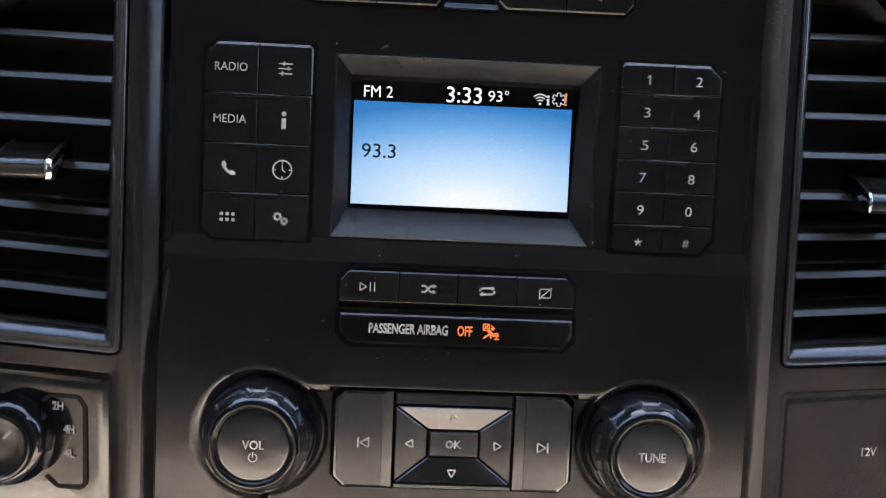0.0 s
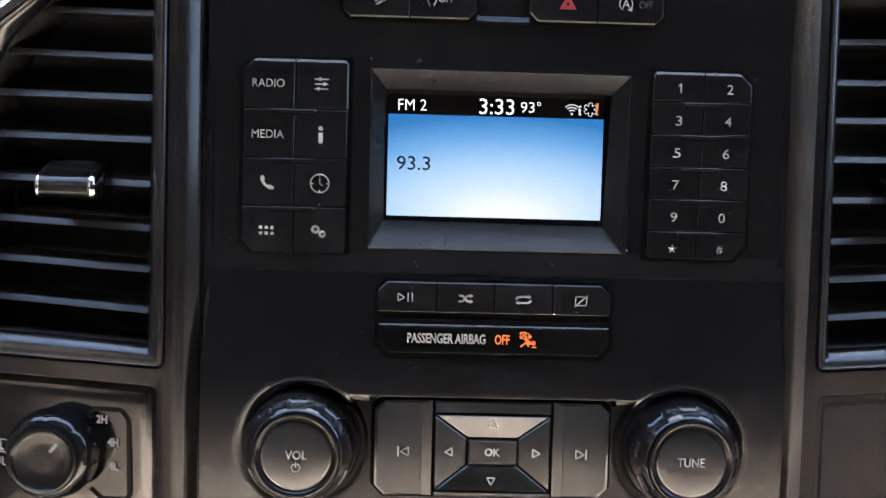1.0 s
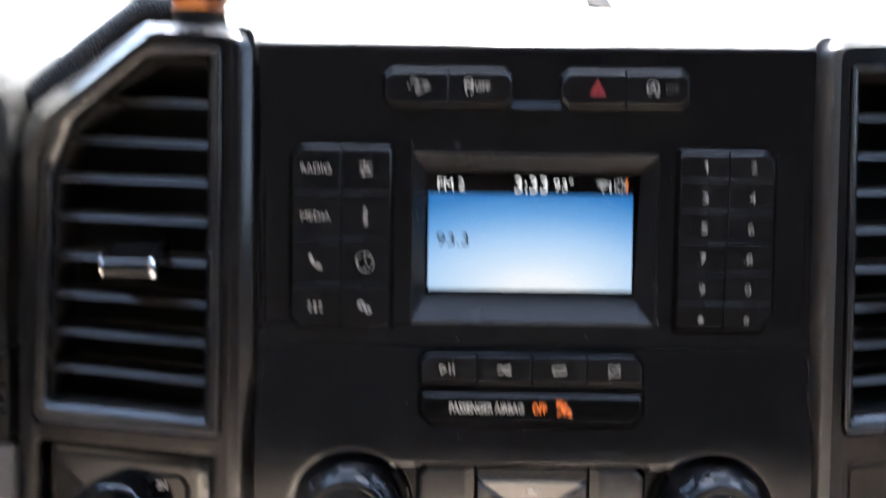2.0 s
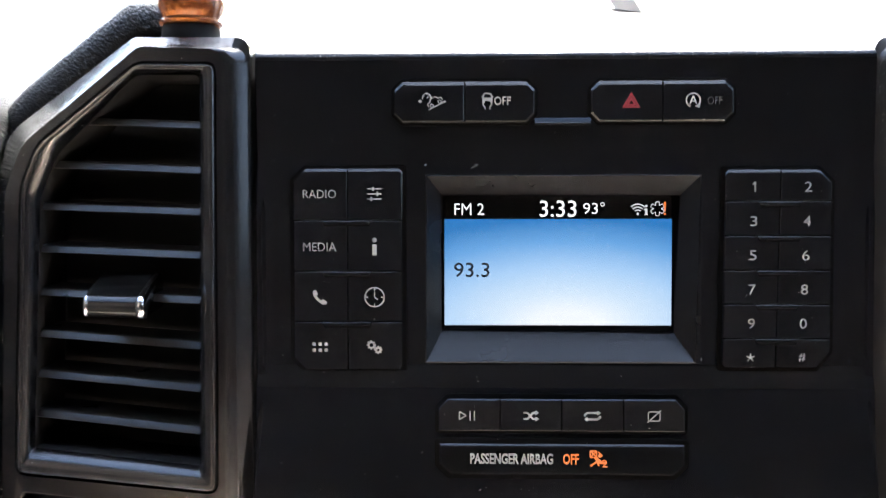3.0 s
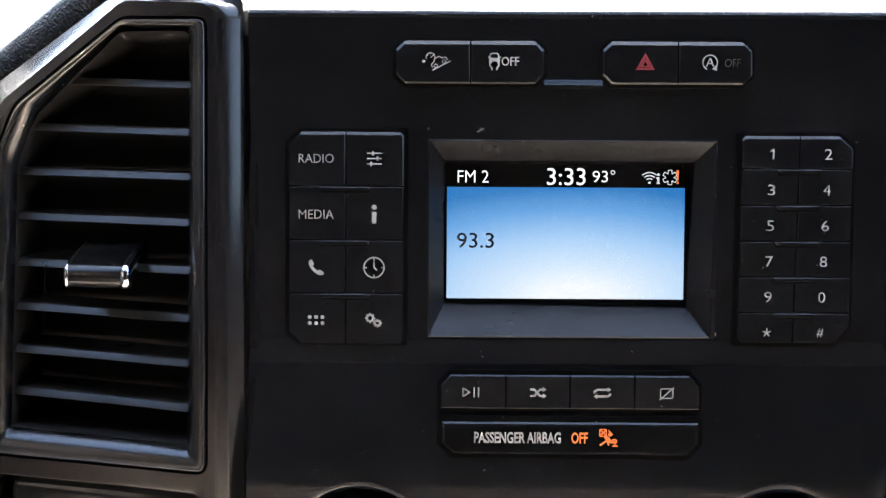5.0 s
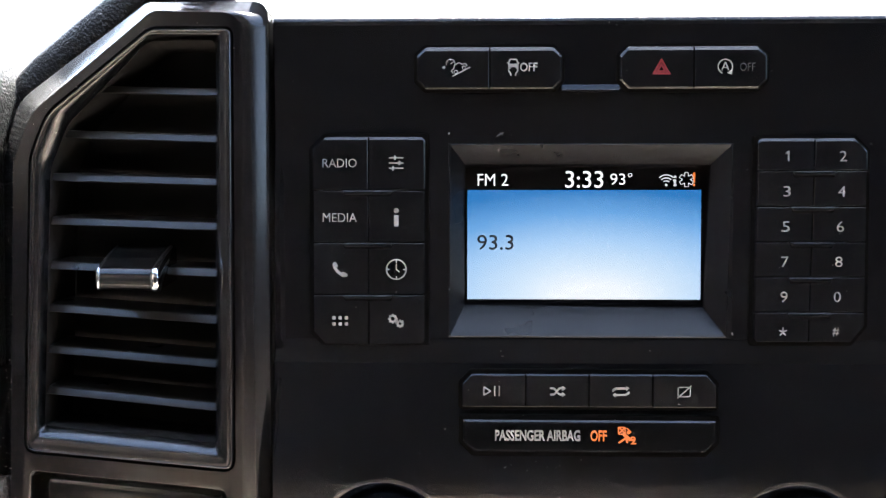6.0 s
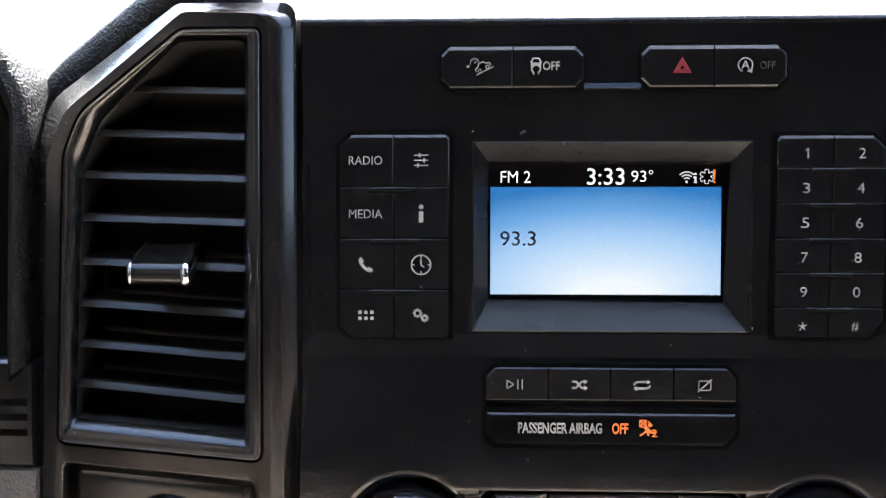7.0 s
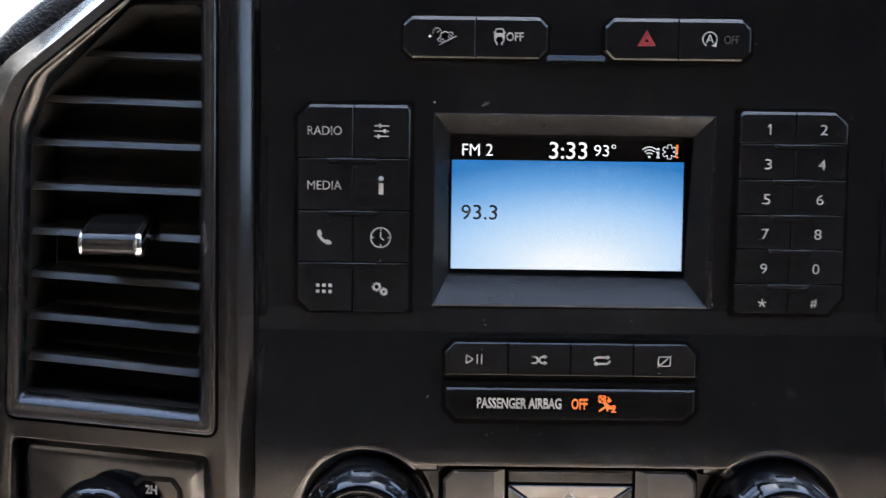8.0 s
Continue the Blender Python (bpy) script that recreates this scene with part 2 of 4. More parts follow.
# ---- the cab: plain walls, floor and roof round the dash, with its window openings ----
def world_box(name, x0, y0, z0, x1, y1, z1, mat, label, category="wall"):
    bm = box_mesh(x0, y0, z0, x1, y1, z1, 0.01)
    return whole(name, bm, mat, label, category, "structure", Matrix())


# Unseen: heights, splits and tones are set for what the dash plastics reflect.
world_box("floor", -0.86, -1.10, 0.20, 0.86, 0.70, 0.25, TAN, "unseen tan plain floor of the cab, raised to bounce warm light", "floor")
world_box("ceiling", -0.86, -1.10, 1.36, 0.86, -0.325, 1.40, HEADLINER, "grey cloth headliner above the seats", "ceiling")
world_box("wall_east", 0.82, -1.06, 0.0, 0.86, -0.25, 0.63, REFLECT_BROWN, "unseen brown plain lower side wall, toned for reflections")
world_box("wall_west", -0.86, -1.06, 0.0, -0.82, -0.60, 0.66, REFLECT_BROWN, "unseen brown plain lower side wall, toned for reflections")
world_box("wall_west_foot", -0.86, -0.60, 0.0, -0.82, 0.70, 0.87, CABTRIM, "unseen dark plain side wall, kept dark for reflections")
world_box("wall_east_upper", 0.82, -1.06, 0.63, 0.86, -0.25, 0.87, CABTRIM, "unseen dark plain wall below the side window, toned for reflections")
world_box("wall_east_panel", 0.82, -0.25, 0.0, 0.86, 0.70, 0.68, REFLECT_BROWN, "unseen brown plain side wall ahead, toned for the knob collars to reflect")
world_box("wall_east_ledge", 0.82, -0.25, 0.68, 0.86, 0.70, 0.87, CABTRIM, "unseen dark plain side wall ahead, above the brown one")
world_box("wall_west_upper", -0.86, -1.06, 0.66, -0.82, -0.60, 0.87, CABTRIM, "unseen dark plain wall on the driver's side, toned for reflections")
world_box("wall_east_header", 0.82, -1.06, 1.28, 0.86, -0.20, 1.36, HEADLINER, "grey plain strip above the side window")
world_box("wall_west_header", -0.86, -1.06, 1.28, -0.82, -0.20, 1.36, HEADLINER, "grey plain strip above the side window")
# Unseen blockers: these two narrow the side opening to place its highlight.
world_box("wall_east_front", 0.82, -0.12, 0.87, 0.86, 0.70, 1.28, CABTRIM, "unseen dark plain wall that blocks sky ahead of the side window")
world_box("wall_east_blocker", 0.82, -1.06, 0.87, 0.86, -0.36, 1.28, CABTRIM, "unseen dark plain wall that blocks sky behind the side window")
# Unseen blockers: the driver's window is closed to dim the passenger's pod.
world_box("wall_west_front", -0.86, -0.36, 0.87, -0.82, 0.70, 1.28, CABTRIM, "unseen dark plain wall that closes the driver's window ahead")
world_box("wall_west_blocker", -0.86, -1.06, 0.87, -0.82, -0.68, 1.28, CABTRIM, "unseen dark plain wall that closes the driver's window behind")
world_box("wall_west_middle", -0.86, -0.68, 0.87, -0.82, -0.36, 1.28, REFLECT_BROWN, "unseen brown plain wall for the passenger's pod to reflect")
world_box("wall_south", -0.86, -1.10, 0.0, 0.86, -1.06, 0.565, TAN, "unseen tan plain lower rear wall, added for warm reflections")
world_box("wall_south_middle", -0.86, -1.10, 0.565, 0.86, -1.06, 0.68, REFLECT_GREY, "unseen grey plain strip of the rear wall, added for reflections")
world_box("wall_south_upper", -0.86, -1.10, 0.68, 0.86, -1.06, 1.36, CABTRIM, "unseen dark plain upper rear wall that keeps reflections dark")
world_box("wall_north", -0.86, 0.66, 0.0, 0.86, 0.70, 0.76, CABTRIM, "dark plain front wall under the windshield")

bm = bmesh.new()
bmesh.ops.create_grid(bm, x_segments=1, y_segments=1, size=900)
whole("ground", bm, CONCRETE, "pale concrete ground outside the truck", "ground", "structure", Matrix.Translation((0, 0, -0.7)))


def windshield():
    ob = new("window_1")
    ob.matrix_basis = Matrix()
    tagged(ob, "clear sloping windshield of the truck above the dash", "windshield", "", "structure")
    bm = bmesh.new()
    low, high = (0.66, 0.775), (-0.335, 1.37)
    rings = []
    for k in range(9):
        t = k / 8
        x = -0.82 + 1.64 * t
        bow = 0.05 * (1 - (2 * t - 1) ** 2)
        rings.append([(x, low[0] + bow, low[1]), (x, high[0] + bow, high[1]), (x, high[0] + bow + 0.003, high[1] + 0.004), (x, low[0] + bow + 0.003, low[1] + 0.004)])
    loft(bm, rings, (True, True))
    pane = new("pane", finish(bm, GLASS, "pane", Matrix(), 30))
    pane.parent, pane.visible_shadow = ob, False


windshield()


# ---- centre panel ----
KNOBS = ((-7.95, -12.1), (7.85, -12.1))
BEZEL_OUT = [(5.47, 3.57), (-5.43, 3.58), (-5.45, -3.92), (5.48, -3.92)]


def ease(v, a, b):
    t = np.clip((v - a) / (b - a), 0, 1)
    return t * t * (3 - 2 * t)


PROFILE = [(-18.5, -0.36), (-14.0, -0.56), (-12.0, -0.61), (-10.5, -0.63), (-9.4, -0.64), (-8.75, -0.60), (-8.4, -0.55),
           (-5.0, -0.11), (-4.85, -0.08), (-4.25, 0.14), (-3.98, 0.26), (4.42, 0.27), (4.72, 0.225), (5.8, 0.18), (8.1, 0.08), (8.25, 0.1), (8.36, 0.16), (8.44, 0.28), (8.5, 0.55)]


def profile(z):
    """The panel's depth along its height; its lower part is one soft curve."""
    heights, depths = [p[0] for p in PROFILE], [p[1] for p in PROFILE]
    soft = sum(np.interp(z + d, heights, depths) for d in np.linspace(-0.9, 0.9, 13)) / 13
    low = 1 - ease(z, -10.2, -8.7)
    return np.interp(z, heights, depths) * (1 - low) + soft * low


def panel_face(x, z):
    """Depth of the centre panel's face, without the knobs' holes."""
    x, z = np.asarray(x, float), np.asarray(z, float)
    y = profile(z)
    blade = 11.93 + 0.006 * z
    rim = ease(np.abs(x), blade - 0.18, blade + 0.12)
    rim = rim * ease(z, -4.9, -4.0) * (1 - ease(z, 1.5, 4.4))
    y = y * (1 - rim) + np.minimum(y, 0.10) * rim
    flank = 11.78 + 0.09 * (-4.9 - z)
    step = 0.09 * ease(np.abs(x), flank, flank + 0.2) * ease(-z, 4.9, 6.2) * (1 - ease(-z, 8.8, 9.6))
    y = y + step + 0.55 * ease(np.abs(x), 12.14, 12.3) ** 2
    over = (x > -5.12) & (x < 5.07)
    inside = 1 - ease(np.abs(x), 7.6, 7.9)
    y = y + 0.09 * np.clip((-9.98 - z) / 0.27, 0, 1) * inside
    band = (1 - ease(z, np.where(over, -10.07, -10.38), np.where(over, -10.0, -10.26))) * inside
    return y + (0.08 - y) * band


def panel_y(x, z):
    """Depth of the centre panel's face."""
    x, z = np.asarray(x, float), np.asarray(z, float)
    y = panel_face(x, z)
    for kx, kz in KNOBS:
        r = np.hypot(x - kx, z - kz)
        y = y + (0.16 - np.minimum(y, 0.16)) * (1 - ease(r, 2.64, 2.70))
    return y


def centre_panel():
    top = thing("center_fascia", (0, 0, -16), "matte black plastic center stack fascia, dusty, in the dashboard", "dashboard panel")
    xs = np.unique(np.round(np.concatenate([np.arange(-12.3, 12.31, 0.075), [-5.44, 5.475]]), 3))
    zs = np.unique(np.round(np.concatenate([np.arange(-17.5, 8.51, 0.075), [3.575, -3.92]]), 3))
    gx, gz = np.meshgrid(xs, zs, indexing="ij")
    gy = panel_y(gx, gz)
    verts = np.stack([gx, gy, gz], -1).reshape(-1, 3)
    count = len(zs)
    faces = []
    for i in range(len(xs) - 1):
        for j in range(count - 1):
            if -5.45 < xs[i] + 0.01 and xs[i + 1] < 5.485 and zs[j] > -3.93 and zs[j + 1] < 3.58:
                continue
            faces.append((i * count + j, (i + 1) * count + j, (i + 1) * count + j + 1, i * count + j + 1))
    data = bpy.data.meshes.new("panel")
    data.from_pydata([tuple(v) for v in verts], [], faces)
    data.transform(top.matrix_basis.inverted() @ CM)
    data.materials.append(FASCIA)
    data.polygons.foreach_set("use_smooth", [True] * len(faces))
    data.set_sharp_from_angle(angle=radians(50))
    ob = new("panel", data)
    ob.parent = top
    # the sloping frame that leads in to the screen
    bm = bmesh.new()
    inner = [(4.74, 2.78), (-4.81, 2.80), (-4.83, -2.76), (4.60, -2.85)]
    slant = BEZEL_OUT[:3] + [(5.29, -3.91)]
    lip = inset(slant, 0.05)
    loft(bm, [at_y(BEZEL_OUT, 0.40), at_y(BEZEL_OUT, 0.262), at_y(slant, 0.25), at_y(lip, 0.23), at_y(inner, lambda x, z: 0.74 if z > 0 else 1.15), at_y(inset(inner, 0.03), lambda x, z: 0.78 if z > 0 else 1.19)])
    rim = rounded(inset(inner, 0.03), 0.12, 4)
    back = rounded([(4.85, 2.95), (-4.88, 2.95), (-4.88, -2.95), (4.85, -2.95)], 0.12, 4)
    well = loft(bmesh.new(), [at_y(rim, lambda x, z: 0.94 - 0.08 * z), at_y(back, 1.75)])
    part("screen_rim", well, LENS, top, "thin glossy black rim at the screen's edge", 30)
    part("screen_bezel", bm, BEZEL, top, "sloping satin black frame round the screen", 20)
    part("ledge", key_mesh(rect(-1.12, 5.50, 1.07, 5.80), 0.3, -0.06, [0.05, 0.005, 0.20, 0.005], 0.10), FASCIA, top, "", 12)
    return top


centre_panel()


def display():
    top = thing("radio_display", (0, 1.6, -2.8), "lit radio screen with blue sky wallpaper and black status bar", "screen")
    part("housing", box_mesh(-5.2, 1.56, -3.2, 5.2, 2.4, 3.2), LENS, top)
    bm = bmesh.new()
    loft(bm, [at_y(rect(-4.72, -2.55, 4.57, 1.82), 1.58), at_y(rect(-4.72, -2.55, 4.57, 1.82), 1.545)], (True, True))
    glow = part("lit_panel", bm, WALLPAPER, top, "backlit blue and white wallpaper")
    lettering("93.3", -4.32, -0.57, -2.87, 0.03, 1.535, LIT_NAVY, glow, bold=0.004)
    bar_ = part("status_bar", box_mesh(-4.71, 1.545, 1.81, 4.67, 1.60, 2.80, 0.01), LENS, top, "black strip with white letters")
    lettering("FM 2", -4.31, 1.99, -3.09, 2.47, 1.535, LIT_WHITE, bar_)
    lettering("3:33", -0.82, 1.90, 0.69, 2.58, 1.535, LIT_WHITE, bar_, bold=0.004)
    lettering("93\u00b0", 0.96, 2.02, 1.84, 2.50, 1.535, LIT_WHITE, bar_)
    wifi = [disc(-0.08, -0.2, 0.055)]
    for r in (0.16, 0.28, 0.40):
        wifi += arc(-0.08, -0.2, r, 0.055, 45, 135, 8)
    wifi += [rect(0.22, -0.25, 0.31, 0.02), rect(0.20, -0.25, 0.33, -0.2), rect(0.18, -0.05, 0.31, 0.02), disc(0.265, 0.12, 0.055)]
    printed("wireless_symbol", wifi, (3.26, 2.22), 1.535, LIT_GREY, bar_)
    w, points = 0.075, []
    for k in range(6):
        a = radians(30 + 60 * k)
        c, d = math.cos(a), math.sin(a)
        points += [(0.28 * c + w * d, 0.28 * d - w * c), (0.28 * c - w * d, 0.28 * d + w * c), (2 * w * math.cos(a + radians(30)), 2 * w * math.sin(a + radians(30)))]
    star = outline(points, 0.035)
    printed("signal_symbol", star, (3.98, 2.23), 1.535, LIT_GREY, bar_)
    printed("warning_symbol", [[(-0.05, 0.28), (-0.03, -0.12), (0.03, -0.12), (0.05, 0.28)], disc(0, -0.21, 0.05)], (4.28, 2.23), 1.53, LIT_ORANGE, bar_, "orange exclamation mark")


display()


# ---- symbols of the keys ----
def sym_sliders():
    out = []
    for z, knob in ((0.2, -0.05), (0.0, 0.12), (-0.2, -0.12)):
        out += [bar(-0.28, z, 0.28, z, 0.05), bar(knob, z - 0.09, knob, z + 0.09, 0.07)]
    return out


def sym_info():
    return [disc(0, 0.27, 0.1), rect(-0.09, -0.34, 0.09, 0.1)]


def sym_phone():
    p = [(-0.28, 0.24), (-0.17, 0.30), (-0.07, 0.12), (-0.13, 0.04), (0.04, -0.13), (0.13, -0.08), (0.30, -0.19), (0.26, -0.29), (0.10, -0.30), (-0.14, -0.12), (-0.28, 0.08)]
    return [list(reversed(p))]


def sym_clock():
    out = arc(0, 0, 0.38, 0.055, 0, 360, 32)
    out += [bar(0, 0, 0, 0.22, 0.045), bar(0, 0, 0.13, -0.1, 0.045)]
    for a in (0, 90, 180, 270):
        c, s = math.cos(radians(a)), math.sin(radians(a))
        out.append(bar(0.26 * c, 0.26 * s, 0.36 * c, 0.36 * s, 0.05))
    return out


def sym_grid():
    return [rounded(rect(x - 0.07, z - 0.07, x + 0.07, z + 0.07), 0.03, 2) for x in (-0.24, 0, 0.24) for z in (-0.12, 0.12)]


def sym_gears():
    out = []
    for cx, cz, r in ((-0.14, 0.09, 0.115), (0.14, -0.1, 0.088)):
        out += arc(cx, cz, r, 0.072, 0, 360, 20)
        for k in range(8):
            a = radians(45 * k)
            out.append(bar(cx + r * math.cos(a), cz + r * math.sin(a), cx + (r + 0.082) * math.cos(a), cz + (r + 0.082) * math.sin(a), 0.055))
    return out


def sym_play():
    return outline([(-0.34, -0.16), (-0.08, 0.0), (-0.34, 0.16)], 0.05) + [rect(0.05, -0.19, 0.1, 0.19), rect(0.22, -0.19, 0.27, 0.19)]


def sym_shuffle():
    out = []
    for s in (1, -1):
        out += [bar(-0.3, 0.12 * s, -0.14, 0.12 * s, 0.08), bar(-0.15, 0.13 * s, 0.08, -0.13 * s, 0.08), bar(0.07, -0.12 * s, 0.2, -0.12 * s, 0.08)]
        out.append([(0.17, -0.12 * s - 0.1), (0.32, -0.12 * s), (0.17, -0.12 * s + 0.1)])
    return out


def sym_repeat():
    out = []
    for s in (1, -1):
        out += [bar(-0.2 * s, 0.125 * s, 0.22 * s, 0.125 * s, 0.085), bar(-0.19 * s, 0.13 * s, -0.29 * s, 0.055 * s, 0.085), bar(-0.295 * s, 0.08 * s, -0.295 * s, -0.015 * s, 0.075)]
        out.append([(0.19 * s, 0.02 * s), (0.33 * s, 0.125 * s), (0.19 * s, 0.23 * s)])
    return out


def sym_screen_off():
    return outline(rounded(rect(-0.23, -0.18, 0.23, 0.18), 0.07, 2), 0.045) + [bar(-0.26, -0.24, 0.27, 0.24, 0.05)]


def sym_hill():
    out = [bar(-0.50, -0.02, -0.36, -0.02, 0.04), bar(-0.46, -0.07, -0.40, 0.03, 0.04), bar(-0.46, 0.03, -0.40, -0.07, 0.04)]
    out += arc(-0.17, 0.13, 0.165, 0.035, -25, 205, 14) + [bar(-0.17, 0.11, -0.09, 0.18, 0.04)]
    for q in (30, 90, 150):
        c, d = math.cos(radians(q)), math.sin(radians(q))
        out.append(bar(-0.17 + 0.10 * c, 0.13 + 0.10 * d, -0.17 + 0.15 * c, 0.13 + 0.15 * d, 0.03))
    car = outline([(-0.30, -0.07), (-0.30, 0.06), (-0.17, 0.08), (-0.10, 0.19), (0.10, 0.19), (0.17, 0.08), (0.31, 0.06), (0.31, -0.07)], 0.04, False)
    car += arc(-0.17, -0.07, 0.065, 0.035, 0, 360, 10) + arc(0.17, -0.07, 0.065, 0.035, 0, 360, 10) + [bar(-0.36, -0.16, 0.40, -0.16, 0.045)]
    c, d = math.cos(radians(27)), math.sin(radians(27))
    return out + [[(0.15 + x * c - z * d, -0.05 + x * d + z * c) for x, z in poly] for poly in car]


def sym_traction():
    out = [rect(-0.20, -0.02, 0.20, 0.12), rect(-0.20, -0.09, -0.10, -0.02), rect(0.10, -0.09, 0.20, -0.02)]
    out += outline([(-0.17, 0.12), (-0.13, 0.28), (0.13, 0.28), (0.17, 0.12)], 0.05, False) + [bar(-0.24, 0.15, -0.18, 0.15, 0.05), bar(0.18, 0.15, 0.24, 0.15, 0.05)]
    for s in (-1, 1):
        pts = [(s * (0.13 + 0.05 * math.sin(k * 1.3 + 0.6)), -0.10 - 0.06 * k) for k in range(5)]
        out += outline(pts, 0.055, False)
    return out


def sym_triangle(outer, inner):
    """A three-cornered ring with sharp corners."""
    rings = [[(r * math.cos(radians(a)), r * math.sin(radians(a))) for a in (90, 210, 330)] for r in (outer, inner)]
    return [[rings[0][i], rings[0][(i + 1) % 3], rings[1][(i + 1) % 3], rings[1][i]] for i in range(3)]


def sym_stop_start():
    out = arc(0, 0, 0.27, 0.055, -40, 245, 24)
    out += [bar(-0.13, -0.15, 0, 0.17, 0.055), bar(0.13, -0.15, 0, 0.17, 0.055), bar(-0.07, -0.04, 0.07, -0.04, 0.05)]
    return out + [[(0.05, -0.24), (0.25, -0.31), (0.27, -0.11)]]


def sym_power():
    return arc(0, 0, 0.15, 0.04, 115, 425, 20) + [rect(-0.02, 0.0, 0.02, 0.2)]


def sym_airbag():
    out = outline(rect(-0.31, 0.06, -0.05, 0.33), 0.05) + [bar(-0.27, 0.3, -0.07, 0.1, 0.06), bar(-0.27, 0.1, -0.07, 0.3, 0.06)]
    out += [bar(-0.1, 0.06, 0.12, -0.16, 0.15), bar(0.1, -0.17, 0.3, -0.17, 0.09), bar(-0.3, -0.3, -0.02, -0.1, 0.08), bar(-0.04, -0.06, 0.05, -0.3, 0.07)]
    out += [disc(0.09, 0.13, 0.08), bar(0.02, 0.3, 0.2, 0.12, 0.05)]
    return out


# ---- keypads ----
def chamfered(poly, cuts):
    """Cut corners off a four-cornered cell; cuts: {corner: (cut before it, cut after it)}."""
    out = []
    for i, (x, z) in enumerate(poly):
        if i in cuts:
            a, b = cuts[i]
            p, r = Vector(poly[i - 1]), Vector(poly[(i + 1) % 4])
            q = Vector((x, z))
            out += [tuple(q + (p - q).normalized() * a), tuple(q + (r - q).normalized() * b)]
        else:
            out.append((x, z))
    return out


def key(poly, parent, front, wide_edges=(), name="button", gap=0.022, back=None, mat=KEY, wide=0.11, drop=0.10):
    """One key. Edges that lie on the rim of its bank are chamfered wide."""
    shape = inset(poly, gap)
    bevels = []
    for i, (x, z) in enumerate(poly):
        u, v = poly[(i + 1) % len(poly)]
        up = (x - u) / math.hypot(u - x, v - z)
        bevels.append(0.008 if i not in wide_edges else wide if up > 0.9 else 0.65 * wide if up > 0.3 else 0.4 * wide)
    return part(name, key_mesh(shape, (front + 0.35) if back is None else back, front, bevels, drop), mat, parent, "", 12)


def bed(poly, parent, y, grow=0.125):
    """Raised near-black slab, in place of the shaded gap round a key bank."""
    bm = bmesh.new()
    outer, inner = rounded(inset(poly, -grow), 0.16, 3), rounded(inset(poly, -grow + 0.03), 0.14, 3)
    loft(bm, [at_y(outer, y + 0.5), at_y(outer, y + 0.03), at_y(inner, y)], (True, True))
    return part("key_bed", bm, GAPSHADE, parent, "raised near-black slab for the shade in the gap round the keys")


def pip(x0, x1, z, y, parent):
    poly = [(x1, z - 0.05), (x1 - 0.02, z + 0.03), (x0 + 0.02, z + 0.03), (x0, z - 0.05), (x0 + 0.10, z - 0.265), (x1 - 0.10, z - 0.265)]
    # Near-black plate set proud in place of the shaded gap round the rib.
    part("rib_shade", key_mesh(poly, y + 0.25, y - 0.004, 0.01, 0.003), GAPSHADE, parent)
    inner = [(x1 - 0.05, z - 0.02), (x0 + 0.05, z - 0.02), (x0 + 0.05, z - 0.06), (x0 + 0.13, z - 0.17), (x1 - 0.13, z - 0.17), (x1 - 0.05, z - 0.06)]
    return part("finger_rib", key_mesh(inner, y + 0.2, y - 0.05, [0.035, 0.012, 0.012, 0.012, 0.012, 0.012], 0.04), KEY, parent, "", 12)


def left_keypad():
    top = thing("radio_keypad", (-8.5, 0.3, -4.2), "black eight-key radio keypad with white symbols beside the screen", "keypad")
    xs, zs = (-10.71, -8.52, -6.31), (3.85, 1.78, -0.24, -2.25, -4.21)
    bed([(-6.31, 3.85), (-10.2, 3.85), (-10.71, 3.36), (-10.71, -3.72), (-10.2, -4.21), (-6.31, -4.21)], top, 0.16)
    symbols = [["RADIO", sym_sliders], ["MEDIA", sym_info], [sym_phone, sym_clock], [sym_grid, sym_gears]]
    for r in range(4):
        for c in range(2):
            cell = [(xs[c + 1], zs[r]), (xs[c], zs[r]), (xs[c], zs[r + 1]), (xs[c + 1], zs[r + 1])]
            edges = {0} if r == 0 else set()
            edges |= {2} if r == 3 else set()
            edges |= {1} if c == 0 else {3}
            if c == 0 and r in (0, 3):
                corner = 1 if r == 0 else 2
                cell = chamfered(cell, {corner: (0.5, 0.47)})
                edges = {0, 1, 2} if r == 0 else {1, 2, 3}
            elif c == 1 and r in (0, 3):
                cell = chamfered(cell, {0: (0.15, 0.15)} if r == 0 else {3: (0.15, 0.15)})
                edges = {0, 1, 4} if r == 0 else {2, 3, 4}
            k = key(cell, top, 0.0, edges)
            s = symbols[r][c]
            z = (2.82, 0.725, -1.273, -3.27)[r]
            x = (-9.63, -7.45)[c]
            if isinstance(s, str):
                lettering(s, x - 0.66, z - 0.17, x + 0.66, z + 0.17, -0.006, INK, k)
            else:
                printed("symbol", s(), (x, z), -0.006, INK, k)
    for z in zs[1:4]:
        pip(-9.56, -7.54, z, 0.0, top)


